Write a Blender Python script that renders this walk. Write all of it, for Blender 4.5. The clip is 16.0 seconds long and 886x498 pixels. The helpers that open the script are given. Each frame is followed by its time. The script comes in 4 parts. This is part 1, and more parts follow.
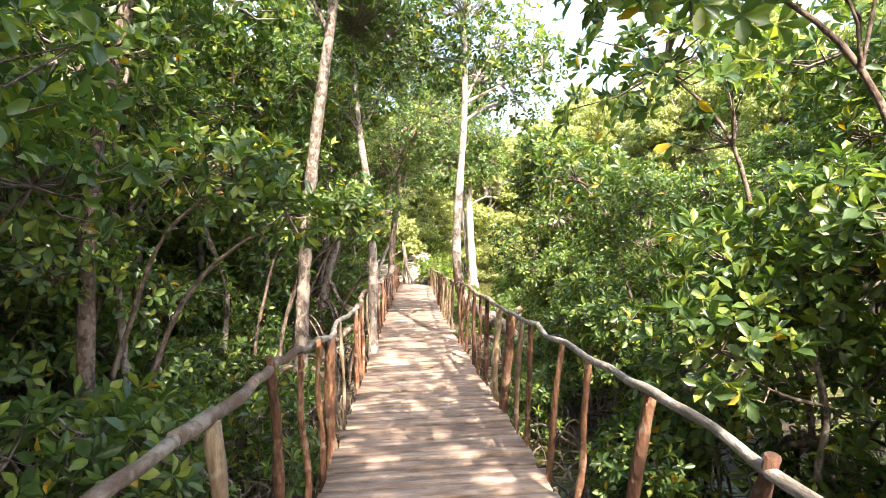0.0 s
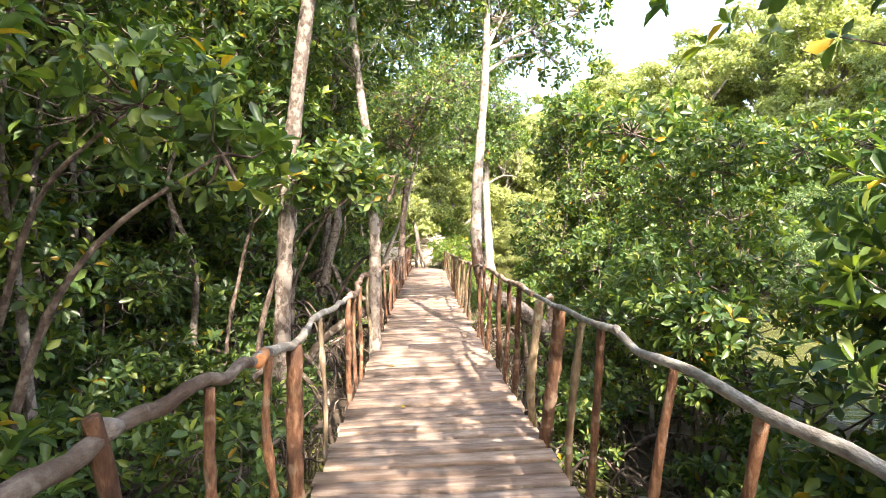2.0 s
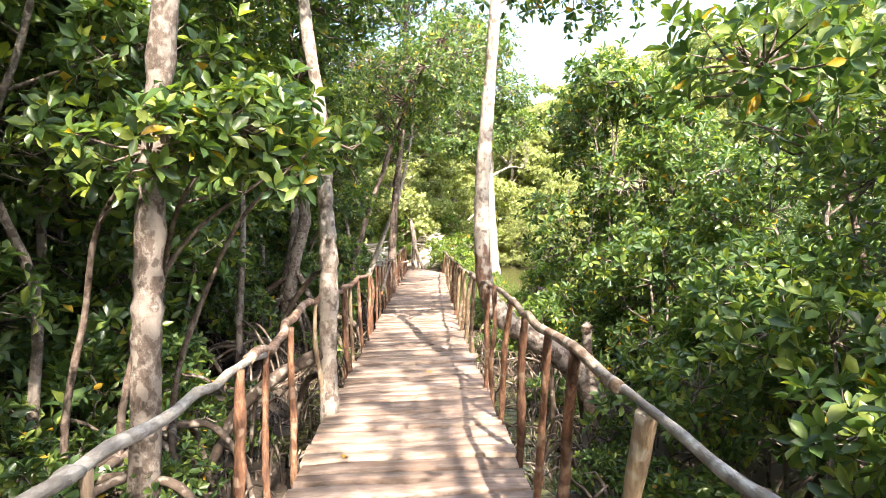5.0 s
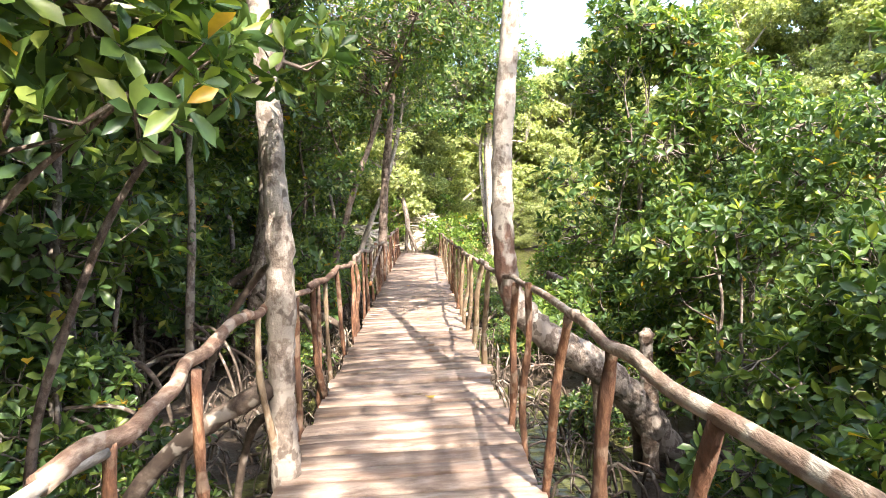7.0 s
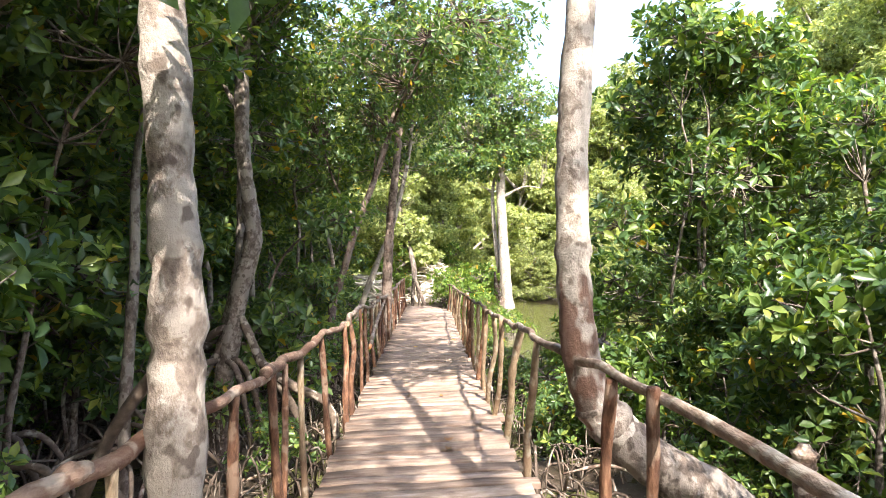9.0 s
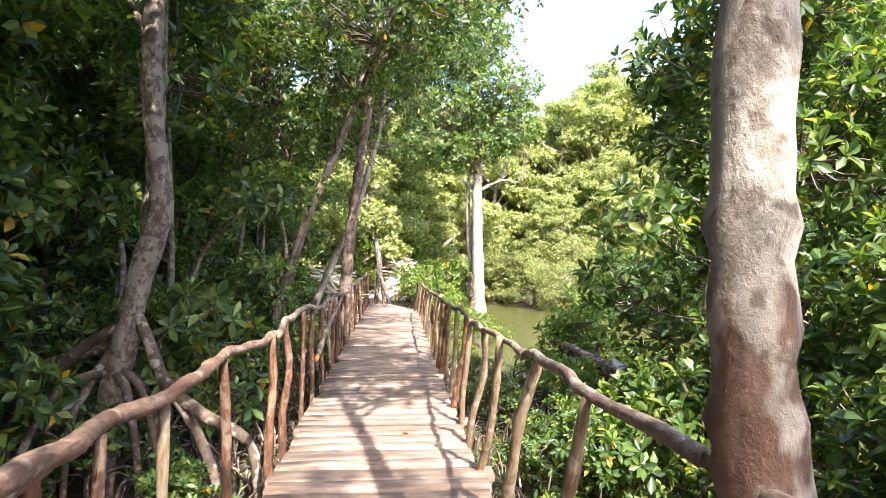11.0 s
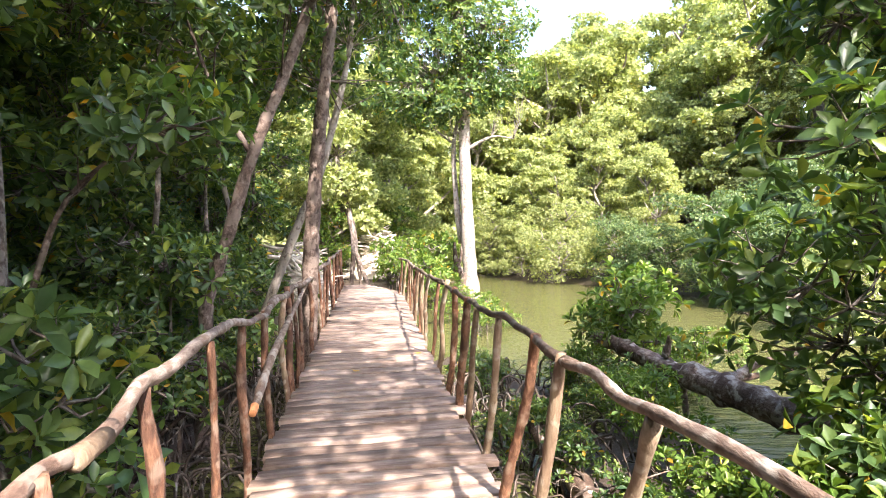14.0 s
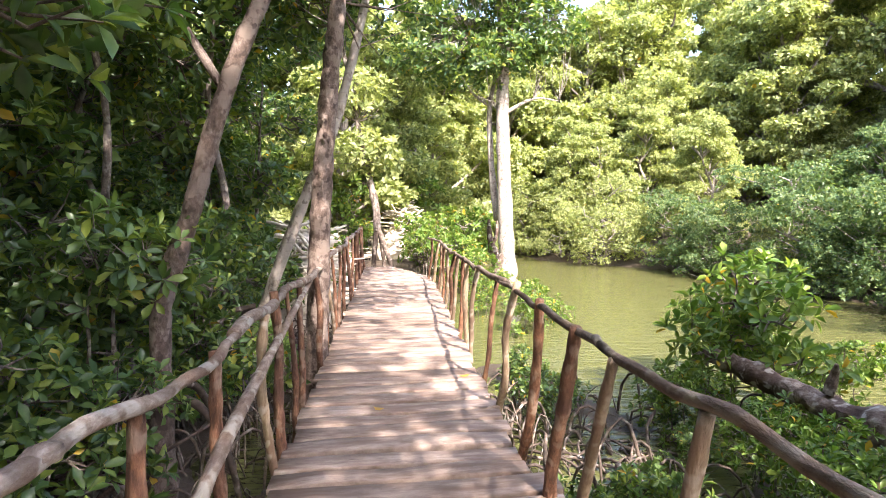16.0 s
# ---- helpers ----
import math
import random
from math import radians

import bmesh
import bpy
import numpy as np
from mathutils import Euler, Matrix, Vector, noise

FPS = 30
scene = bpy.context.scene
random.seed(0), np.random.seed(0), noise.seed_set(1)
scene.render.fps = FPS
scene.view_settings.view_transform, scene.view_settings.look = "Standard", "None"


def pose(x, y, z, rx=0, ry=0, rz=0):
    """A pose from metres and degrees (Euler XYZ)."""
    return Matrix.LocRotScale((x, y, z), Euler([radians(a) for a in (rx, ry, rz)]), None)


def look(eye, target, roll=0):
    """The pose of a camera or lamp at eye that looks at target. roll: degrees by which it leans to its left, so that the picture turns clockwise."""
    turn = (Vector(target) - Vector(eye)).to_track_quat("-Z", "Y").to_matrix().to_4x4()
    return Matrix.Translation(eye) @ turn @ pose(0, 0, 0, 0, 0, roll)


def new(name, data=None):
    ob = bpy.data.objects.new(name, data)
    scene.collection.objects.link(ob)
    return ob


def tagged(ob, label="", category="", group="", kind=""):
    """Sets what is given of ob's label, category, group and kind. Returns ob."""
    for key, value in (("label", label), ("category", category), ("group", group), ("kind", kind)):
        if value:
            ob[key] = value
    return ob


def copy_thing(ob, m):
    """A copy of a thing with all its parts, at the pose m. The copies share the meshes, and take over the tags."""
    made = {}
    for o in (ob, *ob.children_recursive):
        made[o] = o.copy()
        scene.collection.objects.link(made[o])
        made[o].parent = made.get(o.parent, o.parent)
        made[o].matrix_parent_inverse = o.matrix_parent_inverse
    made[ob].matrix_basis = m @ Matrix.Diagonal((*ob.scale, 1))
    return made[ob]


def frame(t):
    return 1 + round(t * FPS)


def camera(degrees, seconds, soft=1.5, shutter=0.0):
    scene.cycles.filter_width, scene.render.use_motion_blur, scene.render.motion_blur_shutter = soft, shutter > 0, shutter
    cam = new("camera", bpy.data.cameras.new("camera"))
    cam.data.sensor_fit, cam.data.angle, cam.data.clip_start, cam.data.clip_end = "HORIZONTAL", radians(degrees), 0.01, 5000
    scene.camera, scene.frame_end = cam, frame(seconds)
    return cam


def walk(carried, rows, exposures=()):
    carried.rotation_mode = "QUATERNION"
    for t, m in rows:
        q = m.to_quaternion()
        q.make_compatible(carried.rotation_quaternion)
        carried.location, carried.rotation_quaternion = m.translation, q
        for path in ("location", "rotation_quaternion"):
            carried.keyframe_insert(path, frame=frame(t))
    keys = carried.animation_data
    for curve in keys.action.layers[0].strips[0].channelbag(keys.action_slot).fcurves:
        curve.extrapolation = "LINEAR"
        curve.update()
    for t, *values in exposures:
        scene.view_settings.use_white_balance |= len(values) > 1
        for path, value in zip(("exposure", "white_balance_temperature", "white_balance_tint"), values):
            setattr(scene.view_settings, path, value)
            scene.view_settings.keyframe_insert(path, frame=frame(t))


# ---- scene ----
cam = camera(74.0, 16.0, soft=0.7)
PATH = [
    (0, (0.815, -2.854, 1.527), (0.672, -0.859, 1.522), -2.2),
    (0.5, (0.773, -2.459, 1.512), (0.63, -0.464, 1.524), -2.5),
    (1, (0.743, -2.048, 1.485), (0.569, -0.056, 1.499), -2.1),
    (1.5, (0.698, -1.694, 1.464), (0.474, 0.293, 1.501), -1.8),
    (2, (0.664, -1.307, 1.413), (0.472, 0.683, 1.357), -2.0),
    (2.5, (0.63, -0.95, 1.416), (0.442, 1.039, 1.339), -1.5),
    (3, (0.588, -0.525, 1.425), (0.448, 1.467, 1.317), -0.8),
    (3.5, (0.558, -0.08, 1.438), (0.362, 1.908, 1.332), -1.2),
    (4, (0.535, 0.324, 1.436), (0.34, 2.313, 1.347), -1.8),
    (4.2, (0.541, 0.506, 1.472), (0.308, 2.491, 1.412), -1.7),
    (6.3, (0.402, 2.177, 1.413), (0.273, 4.17, 1.305), -2.7),
    (6.5, (0.358, 2.346, 1.405), (0.191, 4.336, 1.29), -2.8),
    (7, (0.286, 2.754, 1.412), (0.108, 4.742, 1.28), -2.6),
    (7.5, (0.233, 3.141, 1.417), (-0.052, 5.12, 1.352), -3.6),
    (8, (0.2, 3.517, 1.411), (0.016, 5.508, 1.462), -2.7),
    (8.5, (0.111, 3.896, 1.404), (-0.086, 5.884, 1.478), -1.5),
    (9, (0.025, 4.262, 1.383), (-0.165, 6.252, 1.423), -2.3),
    (9.2, (0.02, 4.419, 1.399), (-0.188, 6.407, 1.444), -2.8),
    (11.3, (-0.227, 6.005, 1.337), (-0.272, 8.005, 1.365), 1.0),
    (11.5, (-0.261, 6.162, 1.348), (-0.266, 8.162, 1.376), 0.8),
    (12, (-0.309, 6.564, 1.371), (-0.258, 8.563, 1.411), -0.1),
    (12.5, (-0.451, 6.99, 1.378), (-0.457, 8.988, 1.447), -0.8),
    (13, (-0.497, 7.384, 1.364), (-0.508, 9.383, 1.42), -0.4),
    (13.5, (-0.552, 7.783, 1.365), (-0.542, 9.783, 1.361), -0.4),
    (14, (-0.556, 8.214, 1.332), (-0.548, 10.213, 1.261), -1.6),
    (14.5, (-0.625, 8.622, 1.319), (-0.587, 10.615, 1.153), -2.7),
    (15, (-0.675, 9.058, 1.326), (-0.644, 11.048, 1.13), -3.2),
    (15.5, (-0.777, 9.485, 1.334), (-0.763, 11.477, 1.155), -2.4),
    (16, (-0.818, 9.992, 1.338), (-0.887, 11.985, 1.184), -1.2),
]
walk(cam, [(t, look(eye, target, roll)) for t, eye, target, roll in PATH], [(0, 2.70, 6900, 14), (7.5, 2.56, 6450, 12), (9, 2.46, 6350, 12), (11.5, 2.5, 6250, 15), (16, 2.64, 6300, 19)])

# ---------------------------------------------------------------- light
SUN_EL, SUN_TO = radians(42), Vector((0.40, -0.91, 0)).normalized()
world = bpy.data.worlds.new("sky")
scene.world = world
world.use_nodes = True
wn = world.node_tree
sky = wn.nodes.new("ShaderNodeTexSky")
sky.sky_type, sky.sun_disc = "NISHITA", False
sky.sun_elevation, sky.sun_rotation = SUN_EL, math.atan2(SUN_TO.x, SUN_TO.y)
sky.air_density, sky.dust_density = 1.2, 2.5
wn.links.new(sky.outputs[0], wn.nodes["Background"].inputs[0])
wn.nodes["Background"].inputs[1].default_value = 0.15
sun = new("sun", bpy.data.lights.new("sun", "SUN"))
sun.data.energy, sun.data.angle, sun.data.color = 3.3, radians(0.6), (1.0, 0.92, 0.79)
to_sun = Vector((SUN_TO.x * math.cos(SUN_EL), SUN_TO.y * math.cos(SUN_EL), math.sin(SUN_EL)))
sun.matrix_world = look(to_sun * 60, (0, 0, 0))


# ---------------------------------------------------------------- materials
def material(name, rough=0.8):
    m = bpy.data.materials.new(name)
    m.use_nodes = True
    nt = m.node_tree
    bsdf = nt.nodes["Principled BSDF"]
    bsdf.inputs["Roughness"].default_value = rough
    bsdf.inputs["Specular IOR Level"].default_value = 0.3
    return m, nt, bsdf


def node(nt, kind, **inputs):
    n = nt.nodes.new(kind)
    for key, value in inputs.items():
        n.inputs[key].default_value = value
    return n


def ramp(nt, source, stops):
    r = nt.nodes.new("ShaderNodeValToRGB")
    r.color_ramp.elements[0].position, r.color_ramp.elements[0].color = stops[0][0], (*stops[0][1], 1)
    r.color_ramp.elements[1].position, r.color_ramp.elements[1].color = stops[-1][0], (*stops[-1][1], 1)
    for p, c in stops[1:-1]:
        r.color_ramp.elements.new(p).color = (*c, 1)
    nt.links.new(source, r.inputs[0])
    return r.outputs[0]


def mixed(nt, fac, a, b, blend="MIX"):
    n = nt.nodes.new("ShaderNodeMix")
    n.data_type, n.blend_type = "RGBA", blend
    for socket, value in ((n.inputs[0], fac), (n.inputs[6], a), (n.inputs[7], b)):
        if hasattr(value, "links"):
            nt.links.new(value, socket)
        else:
            socket.default_value = value if isinstance(value, float) else (*value, 1)
    return n.outputs[2]


def noise_tex(nt, scale, stretch=(1, 1, 1), detail=5.0, rough=0.6, shift=None):
    tc = nt.nodes.new("ShaderNodeTexCoord")
    mp = nt.nodes.new("ShaderNodeMapping")
    mp.inputs["Scale"].default_value = stretch
    nt.links.new(tc.outputs["Object"], mp.inputs["Vector"])
    vec = mp.outputs[0]
    if shift:
        add = nt.nodes.new("ShaderNodeVectorMath")
        add.operation = "MULTIPLY_ADD"
        add.inputs[1].default_value = (1, 1, 1)
        nt.links.new(vec, add.inputs[0])
        nt.links.new(shift, add.inputs[2])
        vec = add.outputs[0]
    n = node(nt, "ShaderNodeTexNoise", Scale=scale, Detail=detail, Roughness=rough)
    nt.links.new(vec, n.inputs["Vector"])
    return n.outputs["Fac"]


def bump(nt, bsdf, height, strength=0.5, distance=0.01):
    b = node(nt, "ShaderNodeBump", Strength=strength, Distance=distance)
    nt.links.new(height, b.inputs["Height"])
    nt.links.new(b.outputs[0], bsdf.inputs["Normal"])


def scatter_vec(nt):
    info = nt.nodes.new("ShaderNodeObjectInfo")
    mul = nt.nodes.new("ShaderNodeMath")
    mul.operation = "MULTIPLY"
    mul.inputs[1].default_value = 57.0
    nt.links.new(info.outputs["Random"], mul.inputs[0])
    comb = nt.nodes.new("ShaderNodeCombineXYZ")
    for i in range(3):
        nt.links.new(mul.outputs[0], comb.inputs[i])
    return comb.outputs[0], info.outputs["Random"]


def wood(name, stops, stretch, scale, rough=0.8, tint=(0.75, 1.2), relief=0.5, blotch=None, lichen=None, deep=0.008):
    m, nt, bsdf = material(name, rough)
    shift, rnd = scatter_vec(nt)
    grain = noise_tex(nt, scale, stretch, 6.0, 0.65, shift)
    col = ramp(nt, grain, stops)
    stain = noise_tex(nt, 3.0, (1, 1, 1), 4.0, 0.6, shift)
    col = mixed(nt, ramp(nt, stain, [(0.42, (0, 0, 0)), (0.68, (1, 1, 1))]), col, blotch or stops[0][1])
    if lichen:
        spots = noise_tex(nt, 11.0, (1, 1, 1), 2.5, 0.5, shift)
        col = mixed(nt, ramp(nt, spots, [(0.56, (0, 0, 0)), (0.64, (0.7, 0.7, 0.7))]), col, lichen)
    lo, hi = tint
    col = mixed(nt, 1.0, col, ramp(nt, rnd, [(0.0, (lo, lo * 0.97, lo * 0.94)), (0.5, (1, 1, 1)), (1.0, (hi, hi * 0.98, hi * 0.93))]), "MULTIPLY")
    nt.links.new(col, bsdf.inputs["Base Color"])
    bump(nt, bsdf, grain, relief, deep)
    return m


PLANK = wood("weathered_plank", [(0.3, (0.150, 0.104, 0.082)), (0.5, (0.310, 0.238, 0.198)), (0.72, (0.455, 0.375, 0.325))], (1.7, 0.55, 1.0), 5.0, 0.78, (0.66, 1.18), 0.5, (0.20, 0.134, 0.102))
BEAM = wood("dark_beam", [(0.3, (0.05, 0.035, 0.025)), (0.7, (0.16, 0.11, 0.08))], (8, 1, 8), 5)
POST = wood("barked_post", [(0.32, (0.060, 0.028, 0.017)), (0.5, (0.185, 0.088, 0.050)), (0.68, (0.38, 0.215, 0.13))], (6, 6, 1.8), 5, 0.85, (0.55, 1.35), 1.0, (0.085, 0.044, 0.030), (0.30, 0.215, 0.16), 0.018)
PALE = wood("peeled_post", [(0.3, (0.15, 0.10, 0.062)), (0.5, (0.30, 0.225, 0.148)), (0.72, (0.43, 0.345, 0.245))], (7, 7, 1.6), 5, 0.8, (0.7, 1.15), 0.8, (0.16, 0.10, 0.065), (0.42, 0.37, 0.30), 0.014)
RAIL = wood("worn_rail", [(0.30, (0.095, 0.062, 0.045)), (0.5, (0.235, 0.178, 0.142)), (0.66, (0.40, 0.335, 0.285))], (5, 2.2, 5), 6, 0.8, (0.72, 1.15), 0.9, (0.13, 0.08, 0.055), (0.40, 0.36, 0.31), 0.015)
RAIL_GREY = wood("lichen_rail", [(0.30, (0.15, 0.125, 0.105)), (0.5, (0.30, 0.27, 0.235)), (0.66, (0.46, 0.43, 0.39))], (5, 2.2, 5), 6, 0.85, (0.85, 1.1), 0.9, (0.20, 0.17, 0.145), (0.52, 0.49, 0.45), 0.015)
RAIL_RED = wood("peeling_rail", [(0.30, (0.085, 0.048, 0.034)), (0.5, (0.205, 0.132, 0.098)), (0.66, (0.36, 0.27, 0.21))], (5, 2.2, 5), 6, 0.82, (0.8, 1.15), 0.9, (0.12, 0.062, 0.042), (0.36, 0.30, 0.25), 0.015)
RAIL_DARK = wood("dark_rail", [(0.30, (0.075, 0.052, 0.038)), (0.5, (0.17, 0.128, 0.098)), (0.66, (0.29, 0.235, 0.19))], (5, 2.2, 5), 6, 0.85, (0.8, 1.1), 0.9, (0.10, 0.066, 0.046), (0.25, 0.22, 0.17), 0.015)
CUT = wood("cut_wood", [(0.3, (0.46, 0.17, 0.06)), (0.7, (0.66, 0.33, 0.15))], (4, 4, 4), 9, 0.7)
DRIFT = wood("dead_wood", [(0.3, (0.050, 0.030, 0.022)), (0.5, (0.19, 0.135, 0.105)), (0.7, (0.42, 0.36, 0.31))], (3, 3, 3), 5, 0.9, (0.75, 1.15), 1.0, (0.06, 0.036, 0.027), (0.48, 0.43, 0.38), 0.025)
ROOT = wood("root_bark", [(0.3, (0.045, 0.032, 0.025)), (0.55, (0.14, 0.105, 0.083)), (0.75, (0.30, 0.25, 0.21))], (4, 4, 4), 4, 0.85, (0.7, 1.25), 0.8, None, (0.34, 0.30, 0.26))


def bark(name, dark, mid, light, cover, peel=None):
    m, nt, bsdf = material(name, 0.85)
    shift, rnd = scatter_vec(nt)
    fine = noise_tex(nt, 22.0, (1, 1, 0.7), 6.0, 0.7, shift)
    col = ramp(nt, fine, [(0.3, dark), (0.5, mid), (0.7, light)])
    patch = noise_tex(nt, 9.0, (1, 1, 0.8), 2.2, 0.5, shift)
    col = mixed(nt, ramp(nt, patch, [(cover - 0.08, (0, 0, 0)), (cover - 0.04, (0.9, 0.9, 0.9))]), col, mixed(nt, fine, light, mid))
    scar = noise_tex(nt, 14.0, (1, 1, 0.9), 2.0, 0.5, shift)
    col = mixed(nt, ramp(nt, scar, [(0.60, (0, 0, 0)), (0.66, (0.8, 0.8, 0.8))]), col, dark)
    rings = noise_tex(nt, 3.0, (0.6, 0.6, 9), 3.0, 0.6, shift)
    col = mixed(nt, ramp(nt, rings, [(0.55, (0, 0, 0)), (0.72, (0.28, 0.28, 0.28))]), col, dark)
    if peel:
        # a band of torn-off bark between two heights, with a ragged edge
        low, high = peel
        tc = nt.nodes.new("ShaderNodeTexCoord")
        xyz = nt.nodes.new("ShaderNodeSeparateXYZ")
        nt.links.new(tc.outputs["Object"], xyz.inputs[0])
        jag = node(nt, "ShaderNodeTexNoise", Scale=16.0, Detail=3.0)
        wide = nt.nodes.new("ShaderNodeMapping")
        wide.inputs["Scale"].default_value = (1, 1, 0.25)
        nt.links.new(tc.outputs["Object"], wide.inputs[0])
        nt.links.new(wide.outputs[0], jag.inputs["Vector"])
        edge = nt.nodes.new("ShaderNodeMath")
        edge.operation = "MULTIPLY_ADD"
        edge.inputs[1].default_value = 1.1
        nt.links.new(jag.outputs["Fac"], edge.inputs[0])
        nt.links.new(xyz.outputs["Z"], edge.inputs[2])
        span = node(nt, "ShaderNodeMapRange")
        span.inputs["From Min"].default_value, span.inputs["From Max"].default_value = low + 0.55, high + 0.52
        nt.links.new(edge.outputs[0], span.inputs["Value"])
        mask = ramp(nt, span.outputs[0], [(0.0, (0, 0, 0)), (0.18, (1, 1, 1)), (0.80, (0.95, 0.95, 0.95)), (1.0, (0, 0, 0))])
        left_on = ramp(nt, noise_tex(nt, 8.0, (1, 1, 0.6), 2.5, 0.55), [(0.55, (1, 1, 1)), (0.62, (0.15, 0.15, 0.15))])
        mask = mixed(nt, left_on, (0, 0, 0), mask)
        inner = ramp(nt, noise_tex(nt, 7.0, (1, 1, 0.4), 5.0, 0.65), [(0.34, (0.055, 0.030, 0.022)), (0.52, (0.15, 0.085, 0.062)), (0.70, (0.29, 0.20, 0.16))])
        col = mixed(nt, mask, col, inner)
    nt.links.new(col, bsdf.inputs["Base Color"])
    bump(nt, bsdf, fine, 0.9, 0.02)
    return m


BARK_PALE = bark("pale_bark", (0.052, 0.038, 0.030), (0.125, 0.097, 0.080), (0.34, 0.30, 0.265), 0.59)
BARK_WHITE = bark("white_bark", (0.115, 0.088, 0.070), (0.25, 0.21, 0.178), (0.39, 0.355, 0.31), 0.53)
BARK_MOTTLED = bark("mottled_bark", (0.085, 0.063, 0.050), (0.205, 0.165, 0.138), (0.44, 0.40, 0.355), 0.56)
BARK_TORN = bark("torn_white_bark", (0.115, 0.088, 0.070), (0.25, 0.21, 0.178), (0.45, 0.415, 0.37), 0.53, (0.72, 1.34))
BARK_BROWN = bark("brown_bark", (0.045, 0.030, 0.024), (0.125, 0.088, 0.070), (0.28, 0.225, 0.19), 0.60)


def leaf_material(name, stops, through_col, sheen=0.35, old=0.985, thin=0.38):
    m = bpy.data.materials.new(name)
    m.use_nodes = True
    nt = m.node_tree
    bsdf = nt.nodes["Principled BSDF"]
    geo = nt.nodes.new("ShaderNodeNewGeometry")
    col = ramp(nt, geo.outputs["Random Per Island"], stops + [(old, stops[-1][1]), (min(old + 0.004, 1.0), (0.42, 0.26, 0.03))])
    vein = noise_tex(nt, 14.0, (1, 1, 1), 3.0, 0.6)
    col = mixed(nt, 1.0, col, ramp(nt, vein, [(0.3, (0.72, 0.74, 0.7)), (0.7, (1.2, 1.18, 1.1))]), "MULTIPLY")
    nt.links.new(col, bsdf.inputs["Base Color"])
    bsdf.inputs["Roughness"].default_value = 0.36
    bsdf.inputs["Specular IOR Level"].default_value = sheen
    tr = nt.nodes.new("ShaderNodeBsdfTranslucent")
    nt.links.new(mixed(nt, 1.0, col, through_col, "MULTIPLY"), tr.inputs[0])
    mix = nt.nodes.new("ShaderNodeMixShader")
    mix.inputs[0].default_value = thin
    nt.links.new(bsdf.outputs[0], mix.inputs[1])
    nt.links.new(tr.outputs[0], mix.inputs[2])
    nt.links.new(mix.outputs[0], nt.nodes["Material Output"].inputs["Surface"])
    return m


LEAF = leaf_material("mangrove_leaf", [(0.0, (0.040, 0.080, 0.034)), (0.4, (0.070, 0.126, 0.042)), (0.75, (0.120, 0.185, 0.050)), (0.95, (0.225, 0.272, 0.064))], (1.9, 1.9, 0.6), 0.5)
# paler than real foliage: distant haze and sunlight are put into the colour
LEAF_FAR_HAZED = leaf_material("hazed_far_leaf", [(0.0, (0.150, 0.185, 0.085)), (0.5, (0.260, 0.300, 0.135)), (0.93, (0.40, 0.425, 0.215))], (1.8, 1.8, 0.8), 0.25, 0.995, 0.46)
# the shaded side of the far bank, put into a darker leaf colour
LEAF_BANK_SHADED = leaf_material("shaded_shore_leaf", [(0.0, (0.060, 0.108, 0.052)), (0.5, (0.105, 0.165, 0.072)), (0.93, (0.20, 0.255, 0.105))], (1.7, 1.75, 0.8), 0.3, 0.995, 0.40)
LEAF_PALE = leaf_material("pale_leaf", [(0.0, (0.07, 0.135, 0.028)), (0.5, (0.12, 0.20, 0.040)), (0.93, (0.22, 0.29, 0.06))], (1.5, 1.55, 0.6), 0.35, 0.97)

MUD, nt, bsdf = material("wet_mud", 0.55)
a = noise_tex(nt, 1.3, (1, 1, 1), 8.0, 0.65)
b = noise_tex(nt, 24.0, (1, 1, 1), 6.0, 0.7)
col = mixed(nt, b, ramp(nt, a, [(0.35, (0.022, 0.016, 0.012)), (0.65, (0.075, 0.055, 0.040))]), (0.10, 0.077, 0.057))
nt.links.new(col, bsdf.inputs["Base Color"])
nt.links.new(ramp(nt, a, [(0.35, (0.2, 0.2, 0.2)), (0.6, (0.85, 0.85, 0.85))]), bsdf.inputs["Roughness"])
bump(nt, bsdf, b, 0.8, 0.03)

WATER, nt, bsdf = material("murky_water", 0.06)
bsdf.inputs["Base Color"].default_value = (0.100, 0.102, 0.036, 1)
bsdf.inputs["Specular IOR Level"].default_value = 0.5
bump(nt, bsdf, noise_tex(nt, 2.6, (0.8, 3.2, 1), 4.0, 0.55), 0.5, 0.06)

SAND, nt, bsdf = material("pale_dry_brush", 0.9)
nt.links.new(ramp(nt, noise_tex(nt, 9, (1, 1, 1), 6.0), [(0.3, (0.46, 0.39, 0.30)), (0.7, (0.76, 0.70, 0.60))]), bsdf.inputs["Base Color"])


# ---------------------------------------------------------------- mesh helpers
def mesh_np(name, verts, tris, mat, smooth=False):
    me = bpy.data.meshes.new(name)
    verts, tris = np.asarray(verts, np.float32), np.asarray(tris, np.int32)
    me.vertices.add(len(verts))
    me.vertices.foreach_set("co", verts.ravel())
    me.loops.add(tris.size)
    me.loops.foreach_set("vertex_index", tris.ravel())
    me.polygons.add(len(tris))
    me.polygons.foreach_set("loop_start", np.arange(0, tris.size, 3, dtype=np.int32))
    me.polygons.foreach_set("loop_total", np.full(len(tris), 3, np.int32))
    if smooth:
        me.polygons.foreach_set("use_smooth", np.ones(len(tris), bool))
    me.update(calc_edges=True)
    me.validate()
    me.materials.append(mat)
    return me


def child(name, me, parent, label=""):
    ob = new(name, me)
    ob.parent = parent
    return tagged(ob, label)


def part(name, bm, mat, parent, label=""):
    me = bpy.data.meshes.new(name)
    bm.to_mesh(me)
    bm.free()
    me.materials.append(mat)
    return child(name, me, parent, label)


